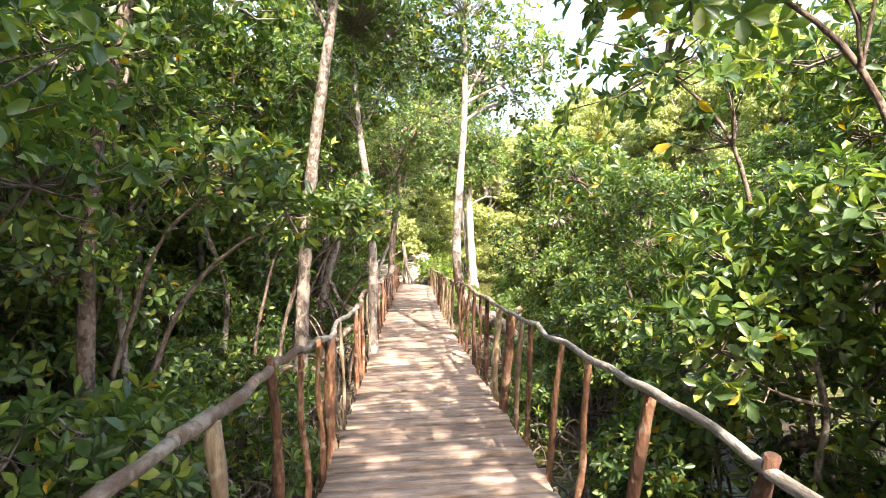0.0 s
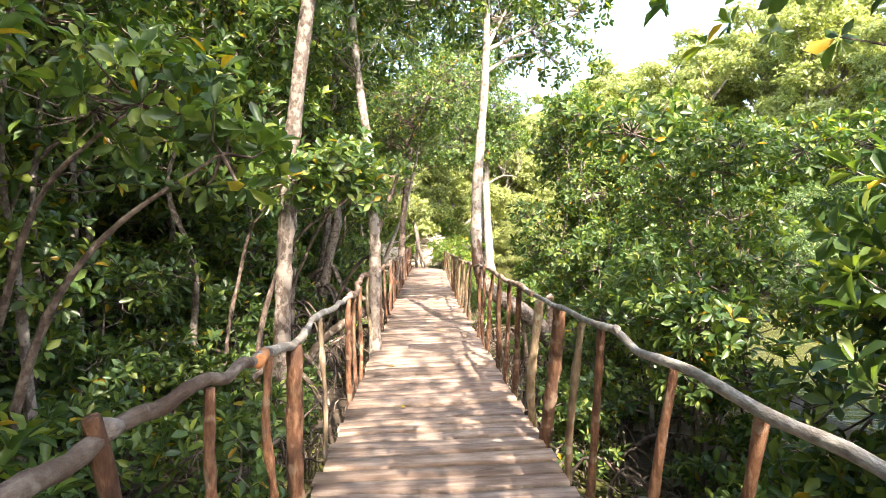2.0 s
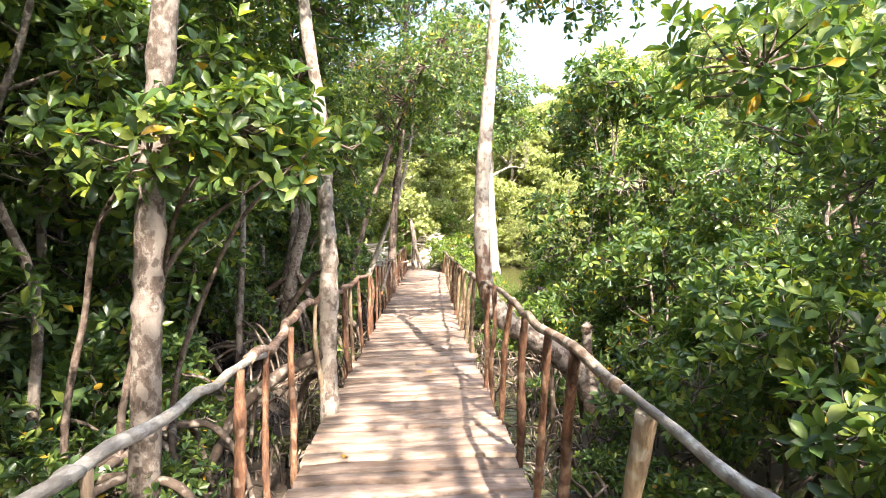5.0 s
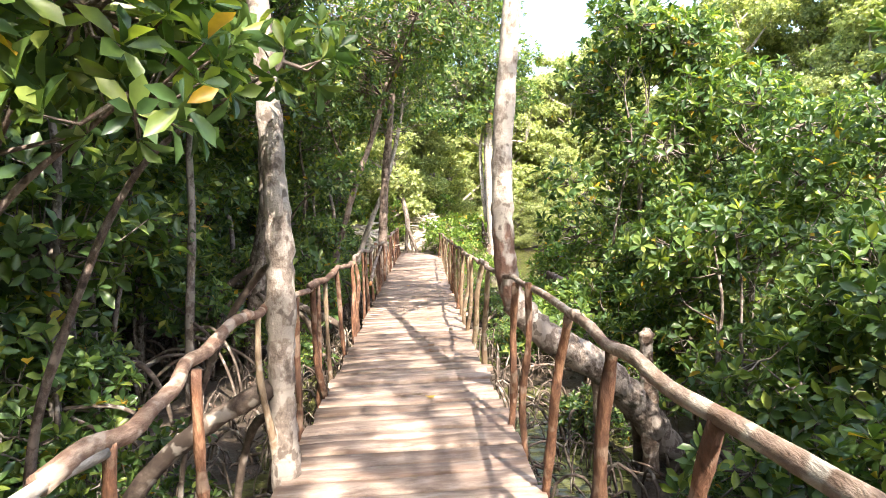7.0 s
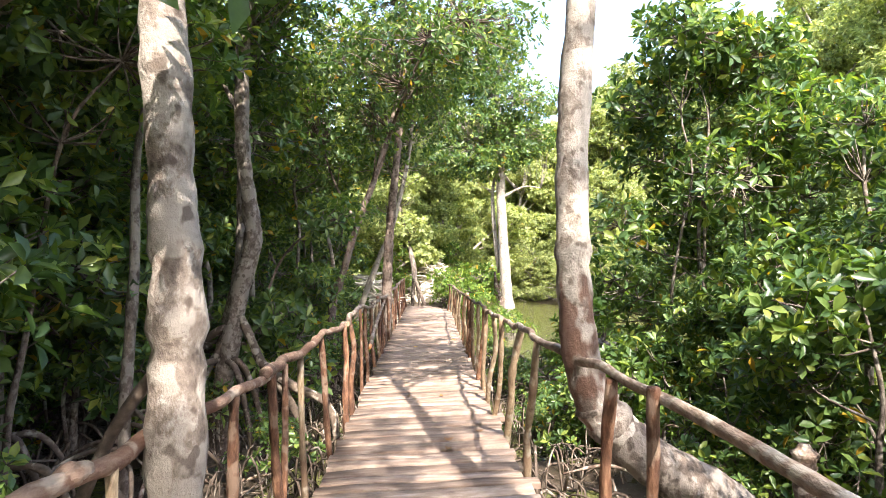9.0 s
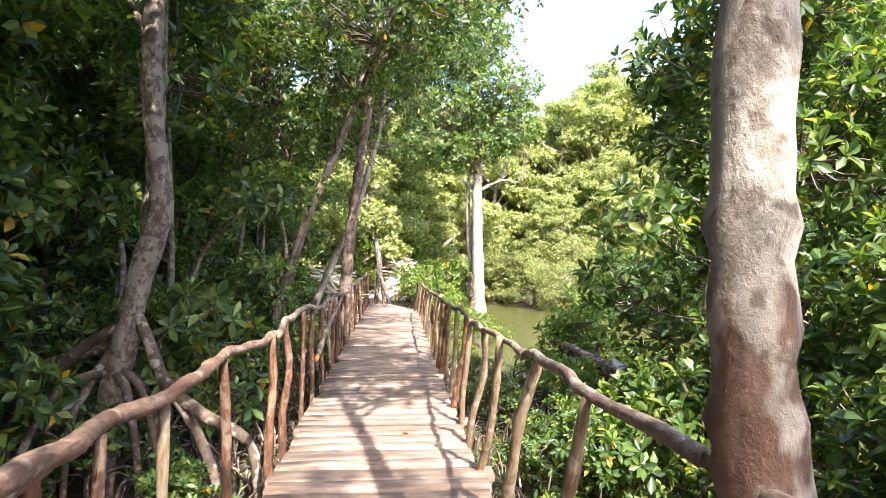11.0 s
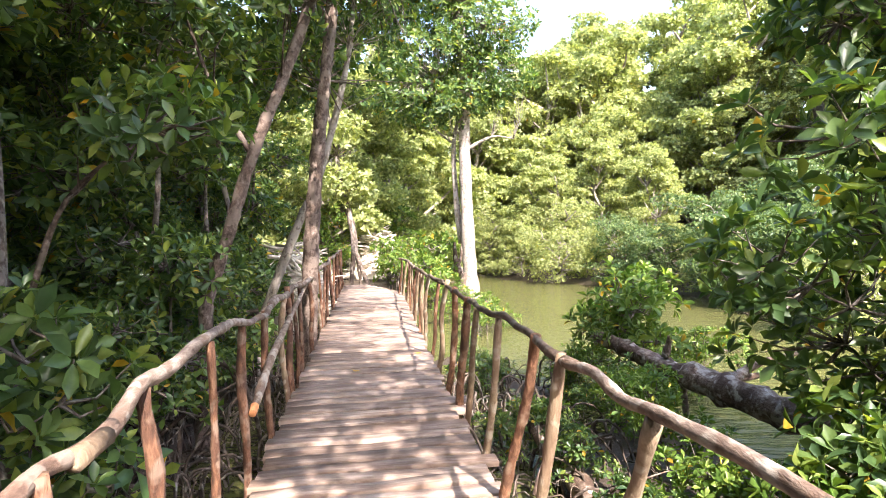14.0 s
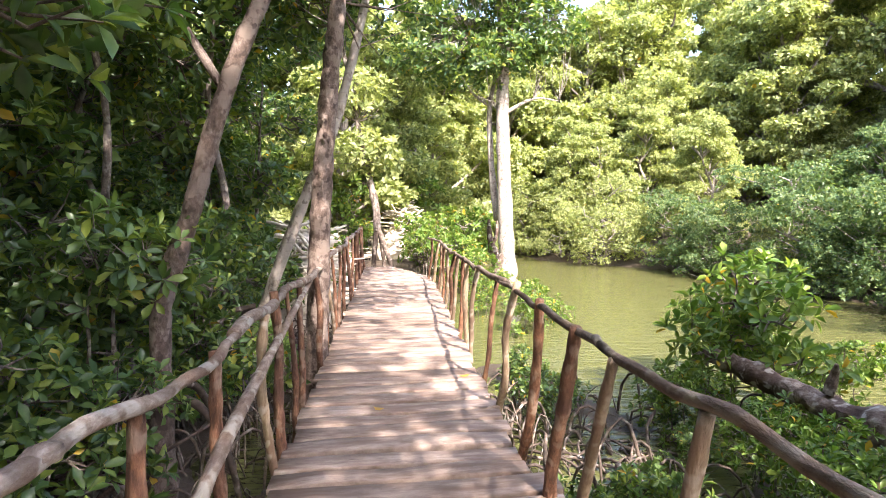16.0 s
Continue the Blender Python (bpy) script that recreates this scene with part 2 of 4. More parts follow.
def base(name, place, label, category, group="", kind=""):
    ob = new(name)
    ob.location = place
    ob.empty_display_size = 0.1
    return tagged(ob, label, category, group, kind)


def bend(points, steps):
    """A smooth line through the points (Catmull-Rom), with the parameter as a fourth column kept along."""
    p = np.asarray(points, float)
    p = np.vstack([2 * p[0] - p[1], p, 2 * p[-1] - p[-2]])
    out = []
    for i in range(1, len(p) - 2):
        for s in np.arange(steps) / steps:
            a, b, c, d = p[i - 1:i + 3]
            out.append(0.5 * (2 * b + (c - a) * s + (2 * a - 5 * b + 4 * c - d) * s * s + (3 * b - a - 3 * c + d) * s ** 3))
    out.append(p[-2])
    return np.array(out)


def tube(points, sides=8, rough=0.0, rng=None, cap=True):
    """Verts and triangles of a round, uneven limb; points are rows of x, y, z, radius."""
    p = np.asarray(points, float)
    n = len(p)
    d = np.gradient(p[:, :3], axis=0)
    d /= np.linalg.norm(d, axis=1)[:, None] + 1e-9
    ref = np.eye(3)[np.argmin(np.abs(d).max(axis=0))]
    u = np.cross(d, ref)
    u /= np.linalg.norm(u, axis=1)[:, None] + 1e-9
    v = np.cross(d, u)
    ang = np.arange(sides) * 2 * np.pi / sides
    r = p[:, 3][:, None] * np.ones(sides)
    if rough and rng is not None:
        r = r * (1 + rough * rng.normal(size=(n, sides)) * 0.6 + rough * rng.normal(size=(n, 1)))
    ring = p[:, None, :3] + r[..., None] * (np.cos(ang)[None, :, None] * u[:, None] + np.sin(ang)[None, :, None] * v[:, None])
    verts = ring.reshape(-1, 3)
    i, j = np.meshgrid(np.arange(n - 1), np.arange(sides), indexing="ij")
    a, b = i * sides + j, i * sides + (j + 1) % sides
    c, e = a + sides, b + sides
    tris = np.concatenate([np.stack([a, b, e], -1).reshape(-1, 3), np.stack([a, e, c], -1).reshape(-1, 3)])
    if cap:
        verts = np.vstack([verts, p[0, :3], p[-1, :3]])
        k = np.arange(sides)
        tris = np.vstack([tris, np.stack([np.full(sides, n * sides), (k + 1) % sides, k], -1),
                          np.stack([np.full(sides, n * sides + 1), (n - 1) * sides + k, (n - 1) * sides + (k + 1) % sides], -1)])
    return verts, tris


def join(pieces):
    verts, tris, at = [], [], 0
    for v, t in pieces:
        verts.append(v)
        tris.append(t + at)
        at += len(v)
    return np.vstack(verts), np.vstack(tris)


def limb(name, points, mat, parent, rng, steps=5, sides=9, rough=0.06, label=""):
    v, t = tube(bend(points, steps), sides, rough, rng)
    return child(name, mesh_np(name, v, t, mat, True), parent, label)


# ---------------------------------------------------------------- foliage
def unit(a):
    return a / (np.linalg.norm(a, axis=-1, keepdims=True) + 1e-9)


def leaves(spots, outs, rng, per=7, length=0.11, fine=True, slim=0.20):
    """Rosettes of leaves at the spots, opening along outs: verts and triangles."""
    n = len(spots)
    az = (np.arange(per)[None] * 2.399 + rng.uniform(0, 6.28, (n, 1)))
    lift = np.linspace(0.6, 1.5, per)[None] + rng.normal(0, 0.18, (n, per))
    out = unit(outs)
    ref = unit(rng.normal(size=(n, 3)))
    u = unit(np.cross(out, ref))
    w = np.cross(out, u)
    side = np.cos(az)[..., None] * u[:, None] + np.sin(az)[..., None] * w[:, None]
    d = unit(np.cos(lift)[..., None] * out[:, None] + np.sin(lift)[..., None] * side)
    nrm = unit(out[:, None] - (out[:, None] * d).sum(-1, keepdims=True) * d + 0.25 * rng.normal(size=(n, per, 3)))
    across = unit(np.cross(d, nrm))
    nrm = np.cross(across, d)
    ln = length * rng.uniform(0.65, 1.2, (n, per, 1))
    wd = ln * slim * rng.uniform(0.85, 1.25, (n, per, 1))
    o = spots[:, None] + d * ln * 0.12
    if fine:
        rows = [(0, 0, 0), (0.33, 0.78, 0.10), (0.33, 0, -0.04), (0.33, -0.78, 0.10), (0.68, 1.05, 0.04), (0.68, 0, -0.08), (0.68, -1.05, 0.04), (1.0, 0, -0.16)]
        tri = [(0, 2, 1), (0, 3, 2), (1, 2, 5), (1, 5, 4), (2, 3, 6), (2, 6, 5), (4, 5, 7), (5, 6, 7)]
    else:
        rows = [(0, 0, 0), (0.5, 1.15, 0.10), (1.0, 0, -0.10), (0.5, -1.15, 0.10)]
        tri = [(0, 2, 1), (0, 3, 2)]
    k = len(rows)
    verts = np.stack([o + d * ln * a + across * wd * b + nrm * ln * c for a, b, c in rows], axis=2).reshape(-1, 3)
    first = (np.arange(n * per) * k)[:, None, None]
    return verts, (np.array(tri)[None] + first).reshape(-1, 3)


def cloud(blobs, count, rng, hollow=0.55):
    """Spots and outward directions spread through egg-shaped blobs: rows of x, y, z, rx, ry, rz."""
    b = np.asarray(blobs, float)
    share = (b[:, 3] * b[:, 4] + b[:, 4] * b[:, 5] + b[:, 3] * b[:, 5]) ** 1.0
    pick = rng.choice(len(b), count, p=share / share.sum())
    d = unit(rng.normal(size=(count, 3)))
    rad = rng.uniform(hollow ** 3, 1.0, (count, 1)) ** (1 / 3) * (1 + 0.13 * rng.normal(size=(count, 1)))
    spots = b[pick, :3] + d * b[pick, 3:] * rad
    outs = unit(d + np.array([0, 0, 0.75]) + 0.35 * rng.normal(size=(count, 3)))
    return spots, outs


def twigs(start, spots, rng, every=3, r=0.006):
    """Thin bent sticks from the nearest start point to every n-th spot."""
    start = np.asarray(start, float)
    pieces = []
    for s in spots[::every]:
        a = start[np.argmin(((start - s) ** 2).sum(1) + 0.5 * np.maximum(start[:, 2] - s[2], 0))]
        mid = (a + s) / 2 + rng.normal(size=3) * 0.08 * np.linalg.norm(s - a) + [0, 0, -0.05]
        pieces.append(tube(np.c_[np.array([a, mid, s]), [r * 2.0, r * 1.3, r * 0.6]], 3, cap=False))
    return join(pieces)


def prop_roots(rng, count, reach, height, thick):
    """Arching stilt roots round a trunk foot at the origin."""
    out = []
    for i in range(count):
        a = i * 6.283 / count + rng.uniform(-0.5, 0.5)
        d = np.array([math.cos(a), math.sin(a), 0])
        h, q = height * rng.uniform(0.45, 1.1), reach * rng.uniform(0.55, 1.15)
        bow = rng.normal(size=3) * 0.06
        out.append([np.r_[d * 0.02 + [0, 0, h], thick], np.r_[d * q * 0.45 + [0, 0, h * 0.90] + bow, thick * 0.9],
                    np.r_[d * q * 0.85 + [0, 0, h * 0.45] + bow, thick * 0.75], np.r_[d * q + [0, 0, -0.25], thick * 0.65]])
    return out


def mangrove(name, seed, height, spread, low, rosettes, lean=(0, 0), girth=0.05, roots=6, per=7, length=0.115, fine=True,
             leaf=None, mat=None, label="", stems=1):
    """A young or grown mangrove at the origin: stems, limbs, stilt roots, twigs and a crown of leaf rosettes."""
    rng = np.random.default_rng(seed)
    tree = base(name, (0, 0, 0), label, "tree" if height > 2.6 else "bush")
    mat, leaf = mat or BARK_PALE, leaf or LEAF
    blobs, starts = [], []
    for s in range(stems):
        off = rng.normal(size=2) * (0.22 if stems > 1 else 0.0)
        line, steps = [], 6
        sway = rng.normal(size=(steps + 1, 2)) * 0.05 * height / 2
        for k in range(steps + 1):
            f = k / steps
            line.append((off[0] + lean[0] * f + sway[k, 0] * f, off[1] + lean[1] * f + sway[k, 1] * f, -0.05 + height * 0.93 * f, girth * (1.05 - 0.8 * f) * (0.75 if s else 1)))
        line = np.array(line)
        limb("trunk" if height > 2.6 else "stem", line, mat, tree, rng, 4, 8)
        starts.append(line[2:, :3])
        n_limb = 5 if height > 2.6 else 4
        for i in range(n_limb):
            f = low + (0.95 - low) * (i + rng.uniform(0.1, 0.9)) / n_limb
            k = f * steps
            j = min(int(k), steps - 1)
            o = line[j] + (line[j + 1] - line[j]) * (k - j)
            a = rng.uniform(0, 6.283) + i * 2.4
            reach = spread * rng.uniform(0.55, 1.0) * (1.1 - 0.5 * f)
            tip = o[:3] + [math.cos(a) * reach, math.sin(a) * reach, reach * rng.uniform(0.25, 0.7)]
            mid = (o[:3] + tip) / 2 + rng.normal(size=3) * 0.08 * reach - [0, 0, 0.08 * reach]
            limb("branch", [np.r_[o[:3], o[3] * 0.6], np.r_[mid, o[3] * 0.42], np.r_[tip, o[3] * 0.2]], mat, tree, rng, 4, 6)
            starts.append(np.array([mid, (mid + tip) / 2, tip]))
            q = spread * rng.uniform(0.34, 0.52)
            blobs.append((*tip, q, q, q * rng.uniform(0.5, 0.75)))
        q = spread * 0.45
        blobs.append((*line[-1, :3], q, q, q * 0.8))
    spots, outs = cloud(blobs, rosettes, rng)
    keep = spots[:, 2] > 0.0
    spots, outs = spots[keep], outs[keep]
    v, t = twigs(np.vstack(starts), spots, rng, 2 if fine else 4, 0.0055 if fine else 0.008)
    tagged(child("twig", mesh_np("twig", v, t, mat), tree), kind="stuff")
    v, t = leaves(spots, outs, rng, per, length, fine)
    tagged(child("crown", mesh_np("crown", v, t, leaf), tree), kind="stuff")
    for r in prop_roots(rng, roots, 0.26 + 0.08 * height, min(0.3 + 0.09 * height, 0.9), 0.008 + 0.20 * girth):
        limb("stilt_root", r, ROOT, tree, rng, 4, 6)
    return tree


# ---------------------------------------------------------------- the plan
def left_edge(y):
    return 0.00022 * y * y - 0.1270 * y - 0.161


def right_edge(y):
    return 0.00135 * y * y - 0.1591 * y + 1.289 - 0.085 * max(y - 19.6, 0) ** 2


def off_left(y, d):
    return left_edge(y) - d


def off_right(y, d):
    return right_edge(y) + d


DECK_FROM, DECK_TO = -5.0, 22.6


# ---------------------------------------------------------------- ground and water
SHORE_Y = [-60, -8, 0, 8, 15, 19.7, 24, 26.5, 28, 30, 35.4, 39.6, 50, 100]
SHORE_X = [26, 14, 12, 10, 7.8, 6.3, 5.5, 4.5, 3.0, 1.3, 0.4, -1.4, -5, -20]


# open pools of tide water close beside the deck: x, y, radius
POOLS = [(0.10, 14.3, 0.55), (-2.25, 14.6, 0.45), (0.42, 8.7, 0.6), (1.05, 7.8, 0.35), (1.9, 2.4, 0.6), (-2.25, 11.2, 0.4), (-2.15, 13.7, 0.4)]


def shore(y):
    return float(np.interp(y, SHORE_Y, SHORE_X))


def land(x, y):
    """Height of the mud, the creek bed and the far hillside."""
    yy = min(max(y, -8), 26)
    d = x - (left_edge(yy) + right_edge(min(yy, 20))) / 2
    z = -0.60 + 0.11 * noise.noise(Vector((x * 0.6, y * 0.6, 0))) + 0.05 * noise.noise(Vector((x * 2.1, y * 2.1, 3)))
    beside = max(0.0, 1.0 - abs(abs(d) - 1.05) / 0.75)
    if -6 < y < 19:
        z -= 0.20 * beside * min(max(noise.noise(Vector((x * 0.45 + 7, y * 0.45, 5))) * 2.2 + 0.75, 0), 1)
    for px, py, pr in POOLS:
        q = ((x - px) ** 2 + (y - py) ** 2) / (pr * pr)
        if q < 4:
            z -= 0.30 * math.exp(-q)
    bank = 4.2 - 0.12 * max(y - 6, 0) if y < 12 else max(3.48 - 0.42 * (y - 12), 0.9)
    if y > 23:
        bank = 0.9 - 0.12 * (y - 23)
    across = x - shore(y)
    if across > 0:
        q = across * 0.75
        return -0.75 + min(q * 0.35, 0.45) + min(max(q - 3.0, 0) * 0.30, 13)
    if d > bank:
        z -= min((d - bank) * 0.5, 0.8)
    elif y > 21:
        z += min((y - 21) * 0.10, 0.5)
        if y > 30:
            z += (y - 30) * 0.2
    if x < -12:
        z += min((-12 - x) * 0.15, 6)
    return min(z, 12.0)


def sheet(xs, ys):
    v = np.array([(x, y, land(x, y)) for y in ys for x in xs])
    nx = len(xs)
    i, j = np.meshgrid(np.arange(len(ys) - 1), np.arange(nx - 1), indexing="ij")
    a = (i * nx + j).ravel()
    return v, np.vstack([np.stack([a, a + 1, a + nx + 1], -1), np.stack([a, a + nx + 1, a + nx], -1)])


def steps_out(lo, hi, step, far):
    inner = list(np.arange(lo, hi + 1e-6, step))
    grow, left, right = step, [], []
    a, b = lo, hi
    while a > -far:
        grow *= 1.35
        a, b = a - grow, b + grow
        left.insert(0, a)
        right.append(b)
    return left + inner + right


v, t = sheet(steps_out(-9, 9, 0.25, 900), steps_out(-8, 36, 0.25, 900))
tagged(new("ground", mesh_np("ground", v, t, MUD, True)), "dark wet mangrove mud with shallow puddles", "ground", kind="structure")
bm = bmesh.new()
bmesh.ops.create_grid(bm, x_segments=1, y_segments=1, size=120)
me = bpy.data.meshes.new("water")
bm.to_mesh(me)
bm.free()
me.materials.append(WATER)
pool = tagged(new("water", me), "murky olive green creek water with soft ripples", "water", kind="structure")
pool.location = (0, 20, -0.645)


# ---------------------------------------------------------------- railings
def railing(name, side, keys, posts, pale, label, seed):
    """One side's handrail of crooked poles on many rough posts."""
    rng = np.random.default_rng(seed)
    edge = off_left if side < 0 else off_right
    thing = base(name, (0, 0, 0), label, "railing")
    height = lambda y: float(np.interp(y, [k[0] for k in keys], [k[1] for k in keys])) - (0.012 if side > 0 else 0.0)
    wob = lambda y: (0.018 if side < 0 else 0.012) * math.sin(y * 2.3 + side) + (0.013 if side < 0 else 0.008) * math.sin(y * 5.1 + 2 * side)
    lean_out = 0.06 if side < 0 else 0.088
    ends = [-5.0, -1.2, 1.05, 4.0, 6.9, 9.6, 12.4, 15.6, 19.0, 22.3] if side < 0 else [-5.0, -0.55, 3.2, 7.1, 10.3, 13.9, 17.5, 20.6]
    skins = {2: RAIL_GREY, 3: RAIL_RED, 4: RAIL_RED} if side < 0 else {0: RAIL_GREY, 1: RAIL_GREY, 4: RAIL_DARK, 5: RAIL_DARK}
    for n, (a, b) in enumerate(zip(ends[:-1], ends[1:])):
        skin = skins.get(n, RAIL)
        ys = np.linspace(a - 0.1, b + 0.12, 19)
        r = rng.uniform(0.0215, 0.0255) if side < 0 else rng.uniform(0.0168, 0.0205)
        line = [(edge(y, lean_out) + wob(y) + rng.normal() * 0.008, y, height(y) + rng.normal() * 0.009, r * (1.15 - 0.30 * i / 18) * rng.uniform(0.95, 1.07)) for i, y in enumerate(ys)]
        limb("handrail", line, skin, thing, rng, 3, 10, 0.05)
        if side < 0 and n in (2, 5):
            limb("cut_end", [(*line[0][:3], r * 1.02), (*line[0][:3], r * 1.2), *[(*p[:3], p[3] * 1.06) for p in line[:2]]], CUT if n == 2 else PALE, thing, rng, 2, 10, 0.02, "freshly sawn peeled rail end")
        limb("knot", [(line[9][0], line[9][1] - 0.05, line[9][2], r * 0.8), (line[9][0], line[9][1], line[9][2] + 0.008, r * 1.22), (line[9][0], line[9][1] + 0.05, line[9][2], r * 0.8)], skin, thing, rng, 3, 8)
    for i, y in enumerate(posts):
        top = height(y) - 0.01 + (rng.uniform(0.02, 0.07) if rng.random() < 0.25 else 0)
        slant = (0.44 if 7.4 < y < 10.2 else 0.23 if y < 7.4 else 0.32) + rng.normal() * 0.06 if side > 0 else 0.04 + rng.normal() * 0.13
        foot_y = y + slant * (top + 0.75) / (top + 0.05)
        r = rng.uniform(0.018, 0.030)
        r = {(-1, 1.66): 0.046, (1, 2.35): 0.043, (1, 2.9): 0.032}.get((side, y), r)
        x0, x1 = edge(foot_y, (0.0 if side > 0 else 0.045) + rng.uniform(0, 0.03)), edge(y, lean_out - side * 0.0) + wob(y) * 0.8
        xs = np.linspace(0, 1, 6)
        line = [(x0 + (x1 - x0) * f + rng.normal() * 0.012, foot_y + (y - foot_y) * f + rng.normal() * 0.013, -0.75 + (top + 0.75) * f, r * (1.12 - 0.22 * f) * rng.uniform(0.93, 1.08)) for f in xs]
        limb("post", line, PALE if i in pale else POST, thing, rng, 5, 9, 0.085)
    return thing


LEFT_KEYS = [(-5, 1.02), (-1.76, 1.05), (-1.0, 1.0), (0, 0.98), (1.0, 0.93), (1.6, 0.86), (2.4, 0.87), (3.1, 0.87), (4.5, 0.86), (5.2, 0.93), (5.65, 0.94), (6.4, 0.90),
             (6.8, 0.905), (7.6, 0.865), (8.2, 0.86), (8.8, 0.87), (9.2, 0.845), (9.6, 0.845), (10.3, 0.89), (11.0, 0.89), (11.5, 0.845), (12.4, 0.83), (13.4, 0.82), (15.0, 0.79), (17.0, 0.82), (20, 0.86), (22.4, 0.86)]
RIGHT_KEYS = [(-5, 0.88), (-1.38, 0.89), (-0.64, 0.94), (0.15, 0.92), (1.4, 0.96), (3.0, 0.93), (3.7, 0.96), (5.0, 0.97), (6.2, 0.97), (7.4, 0.925), (8.2, 0.915), (9.6, 0.87),
              (10.5, 0.86), (11.2, 0.865), (12.0, 0.84), (13.2, 0.84), (14.6, 0.815), (17.3, 0.76), (20.8, 0.72)]
LEFT_POSTS = [-4.2, -3.4, -2.5, -1.7, -1.0, -0.1, 0.45, 1.2, 1.66, 2.6, 3.7, 4.15, 4.75, 5.56, 6.45, 6.95, 7.28, 7.8, 8.5, 9.35, 10.02, 10.69, 11.42, 12.05, 12.8, 13.12, 13.68,
              14.0, 14.7, 15.3, 15.9, 16.4, 17.0, 17.6, 18.2, 18.7, 19.3, 19.9, 20.5, 21.1, 21.7, 22.2]
RIGHT_POSTS = [-4.5, -3.7, -2.9, -2.0, -1.2, -0.42, 0.31, 0.85, 1.51, 1.85, 2.35, 2.9, 3.6, 4.05, 4.72, 5.25, 6.06, 6.4, 7.67, 8.43, 9.05, 9.65, 10.3, 10.7, 11.35, 11.85, 12.3, 12.8,
               13.45, 14.1, 14.88, 15.4, 15.9, 16.5, 17.0, 17.5, 18.1, 18.6, 19.2, 19.7, 20.3]
railing("railing", -1, LEFT_KEYS, LEFT_POSTS, {4, 9, 13, 17, 24, 30}, "crooked weathered pole railing on rough reddish-brown posts beside the deck", 3)
railing("railing", 1, RIGHT_KEYS, RIGHT_POSTS, {9, 11, 18, 19, 20, 21, 22, 24, 25, 28, 30, 31, 33, 35, 37, 39}, "crooked pole railing on dark and yellowish leaning posts beside the deck", 4)

rng = np.random.default_rng(21)
brace = base("branch_brace", (0, 0, 0), "forked pale branch tied along the railing posts, end sawn orange", "branch")
limb("stick", [(off_left(11.45, 0.03), 11.45, 0.36, 0.024), (off_left(11.9, 0.02), 11.9, 0.50, 0.027), (off_left(12.6, 0.03), 12.6, 0.58, 0.026), (off_left(13.4, 0.04), 13.4, 0.66, 0.022),
               (off_left(14.6, 0.05), 14.6, 0.78, 0.017)], RAIL, brace, rng)
limb("cut_end", [(off_left(11.40, 0.03), 11.40, 0.345, 0.020), (off_left(11.44, 0.03), 11.44, 0.358, 0.0245), (off_left(11.47, 0.03), 11.47, 0.37, 0.0245)], CUT, brace, rng, 2)

# ---------------------------------------------------------------- named trees beside the deck
def big_tree(label, line, mat, seed, blobs=(), rosettes=0, limbs=(), roots=(), sides=14, per=7, length=0.115, leaf=None, fine=True, category="tree", name="mangrove_tree", rough=0.06):
    rng = np.random.default_rng(seed)
    tree = base(name, (0, 0, 0), label, category)
    limb("trunk", line, mat, tree, rng, 7, sides, rough)
    starts = [np.array(line)[len(line) // 2:, :3]]
    for points in limbs:
        limb("branch", points, mat, tree, rng, 5, 8, 0.05)
        starts.append(np.array(points)[1:, :3])
    for points in roots:
        limb("stilt_root", points, ROOT, tree, rng, 5, 7, 0.06)
    if rosettes:
        spots, outs = cloud(blobs, rosettes, rng)
        v, t = twigs(np.vstack(starts), spots, rng, 3, 0.006)
        tagged(child("twig", mesh_np("twig", v, t, mat), tree), kind="stuff")
        v, t = leaves(spots, outs, rng, per, length, fine)
        tagged(child("crown", mesh_np("crown", v, t, leaf or LEAF), tree), kind="stuff")
    return tree


def roots_at(x, y, z, count, reach, seed, r=1.0, ground=-0.7):
    g = np.random.default_rng(seed)
    out = []
    for i in range(count):
        a = i * 6.283 / count + g.uniform(-0.4, 0.4)
        d = np.array([math.cos(a), math.sin(a)])
        q, h = reach * g.uniform(0.5, 1.1), z * g.uniform(0.7, 1.1)
        if left_edge(y) - 0.12 < x + d[0] * q < right_edge(y) + 0.12:
            continue
        out.append([(x, y, h, 0.030 * r), (x + d[0] * q * 0.5, y + d[1] * q * 0.5, h * 0.8 - 0.02, 0.028 * r),
                    (x + d[0] * q * 0.85, y + d[1] * q * 0.85, h * 0.25 + ground * 0.4, 0.023 * r), (x + d[0] * q, y + d[1] * q, ground, 0.02 * r)])
    return out


big_tree("slender mottled grey mangrove tree leaning over the railing", [(-1.66, 4.25, -0.7, 0.10), (-1.54, 4.25, -0.2, 0.088), (-1.46, 4.25, 0.8, 0.082), (-1.41, 4.25, 1.4, 0.078), (-1.33, 4.25, 2.1, 0.074), (-1.2, 4.25, 3.0, 0.068),
         (-0.92, 4.25, 4.6, 0.058), (-0.7, 4.3, 6.3, 0.04), (-0.55, 4.3, 8.0, 0.02)], BARK_PALE, 31,
         [(-1.1, 4.2, 5.6, 1.3, 1.3, 0.8), (-0.2, 5.0, 6.6, 1.3, 1.3, 0.8), (-0.8, 3.6, 7.6, 1.3, 1.3, 0.8)], 620,
         [[(-1.0, 4.25, 4.2, 0.03), (-1.3, 4.3, 4.9, 0.02), (-1.6, 4.2, 5.6, 0.01)], [(-0.8, 4.25, 5.4, 0.03), (-0.4, 4.7, 6.0, 0.02), (0, 5.2, 6.7, 0.01)]],
         roots_at(-1.6, 4.25, 0.15, 4, 0.55, 1))
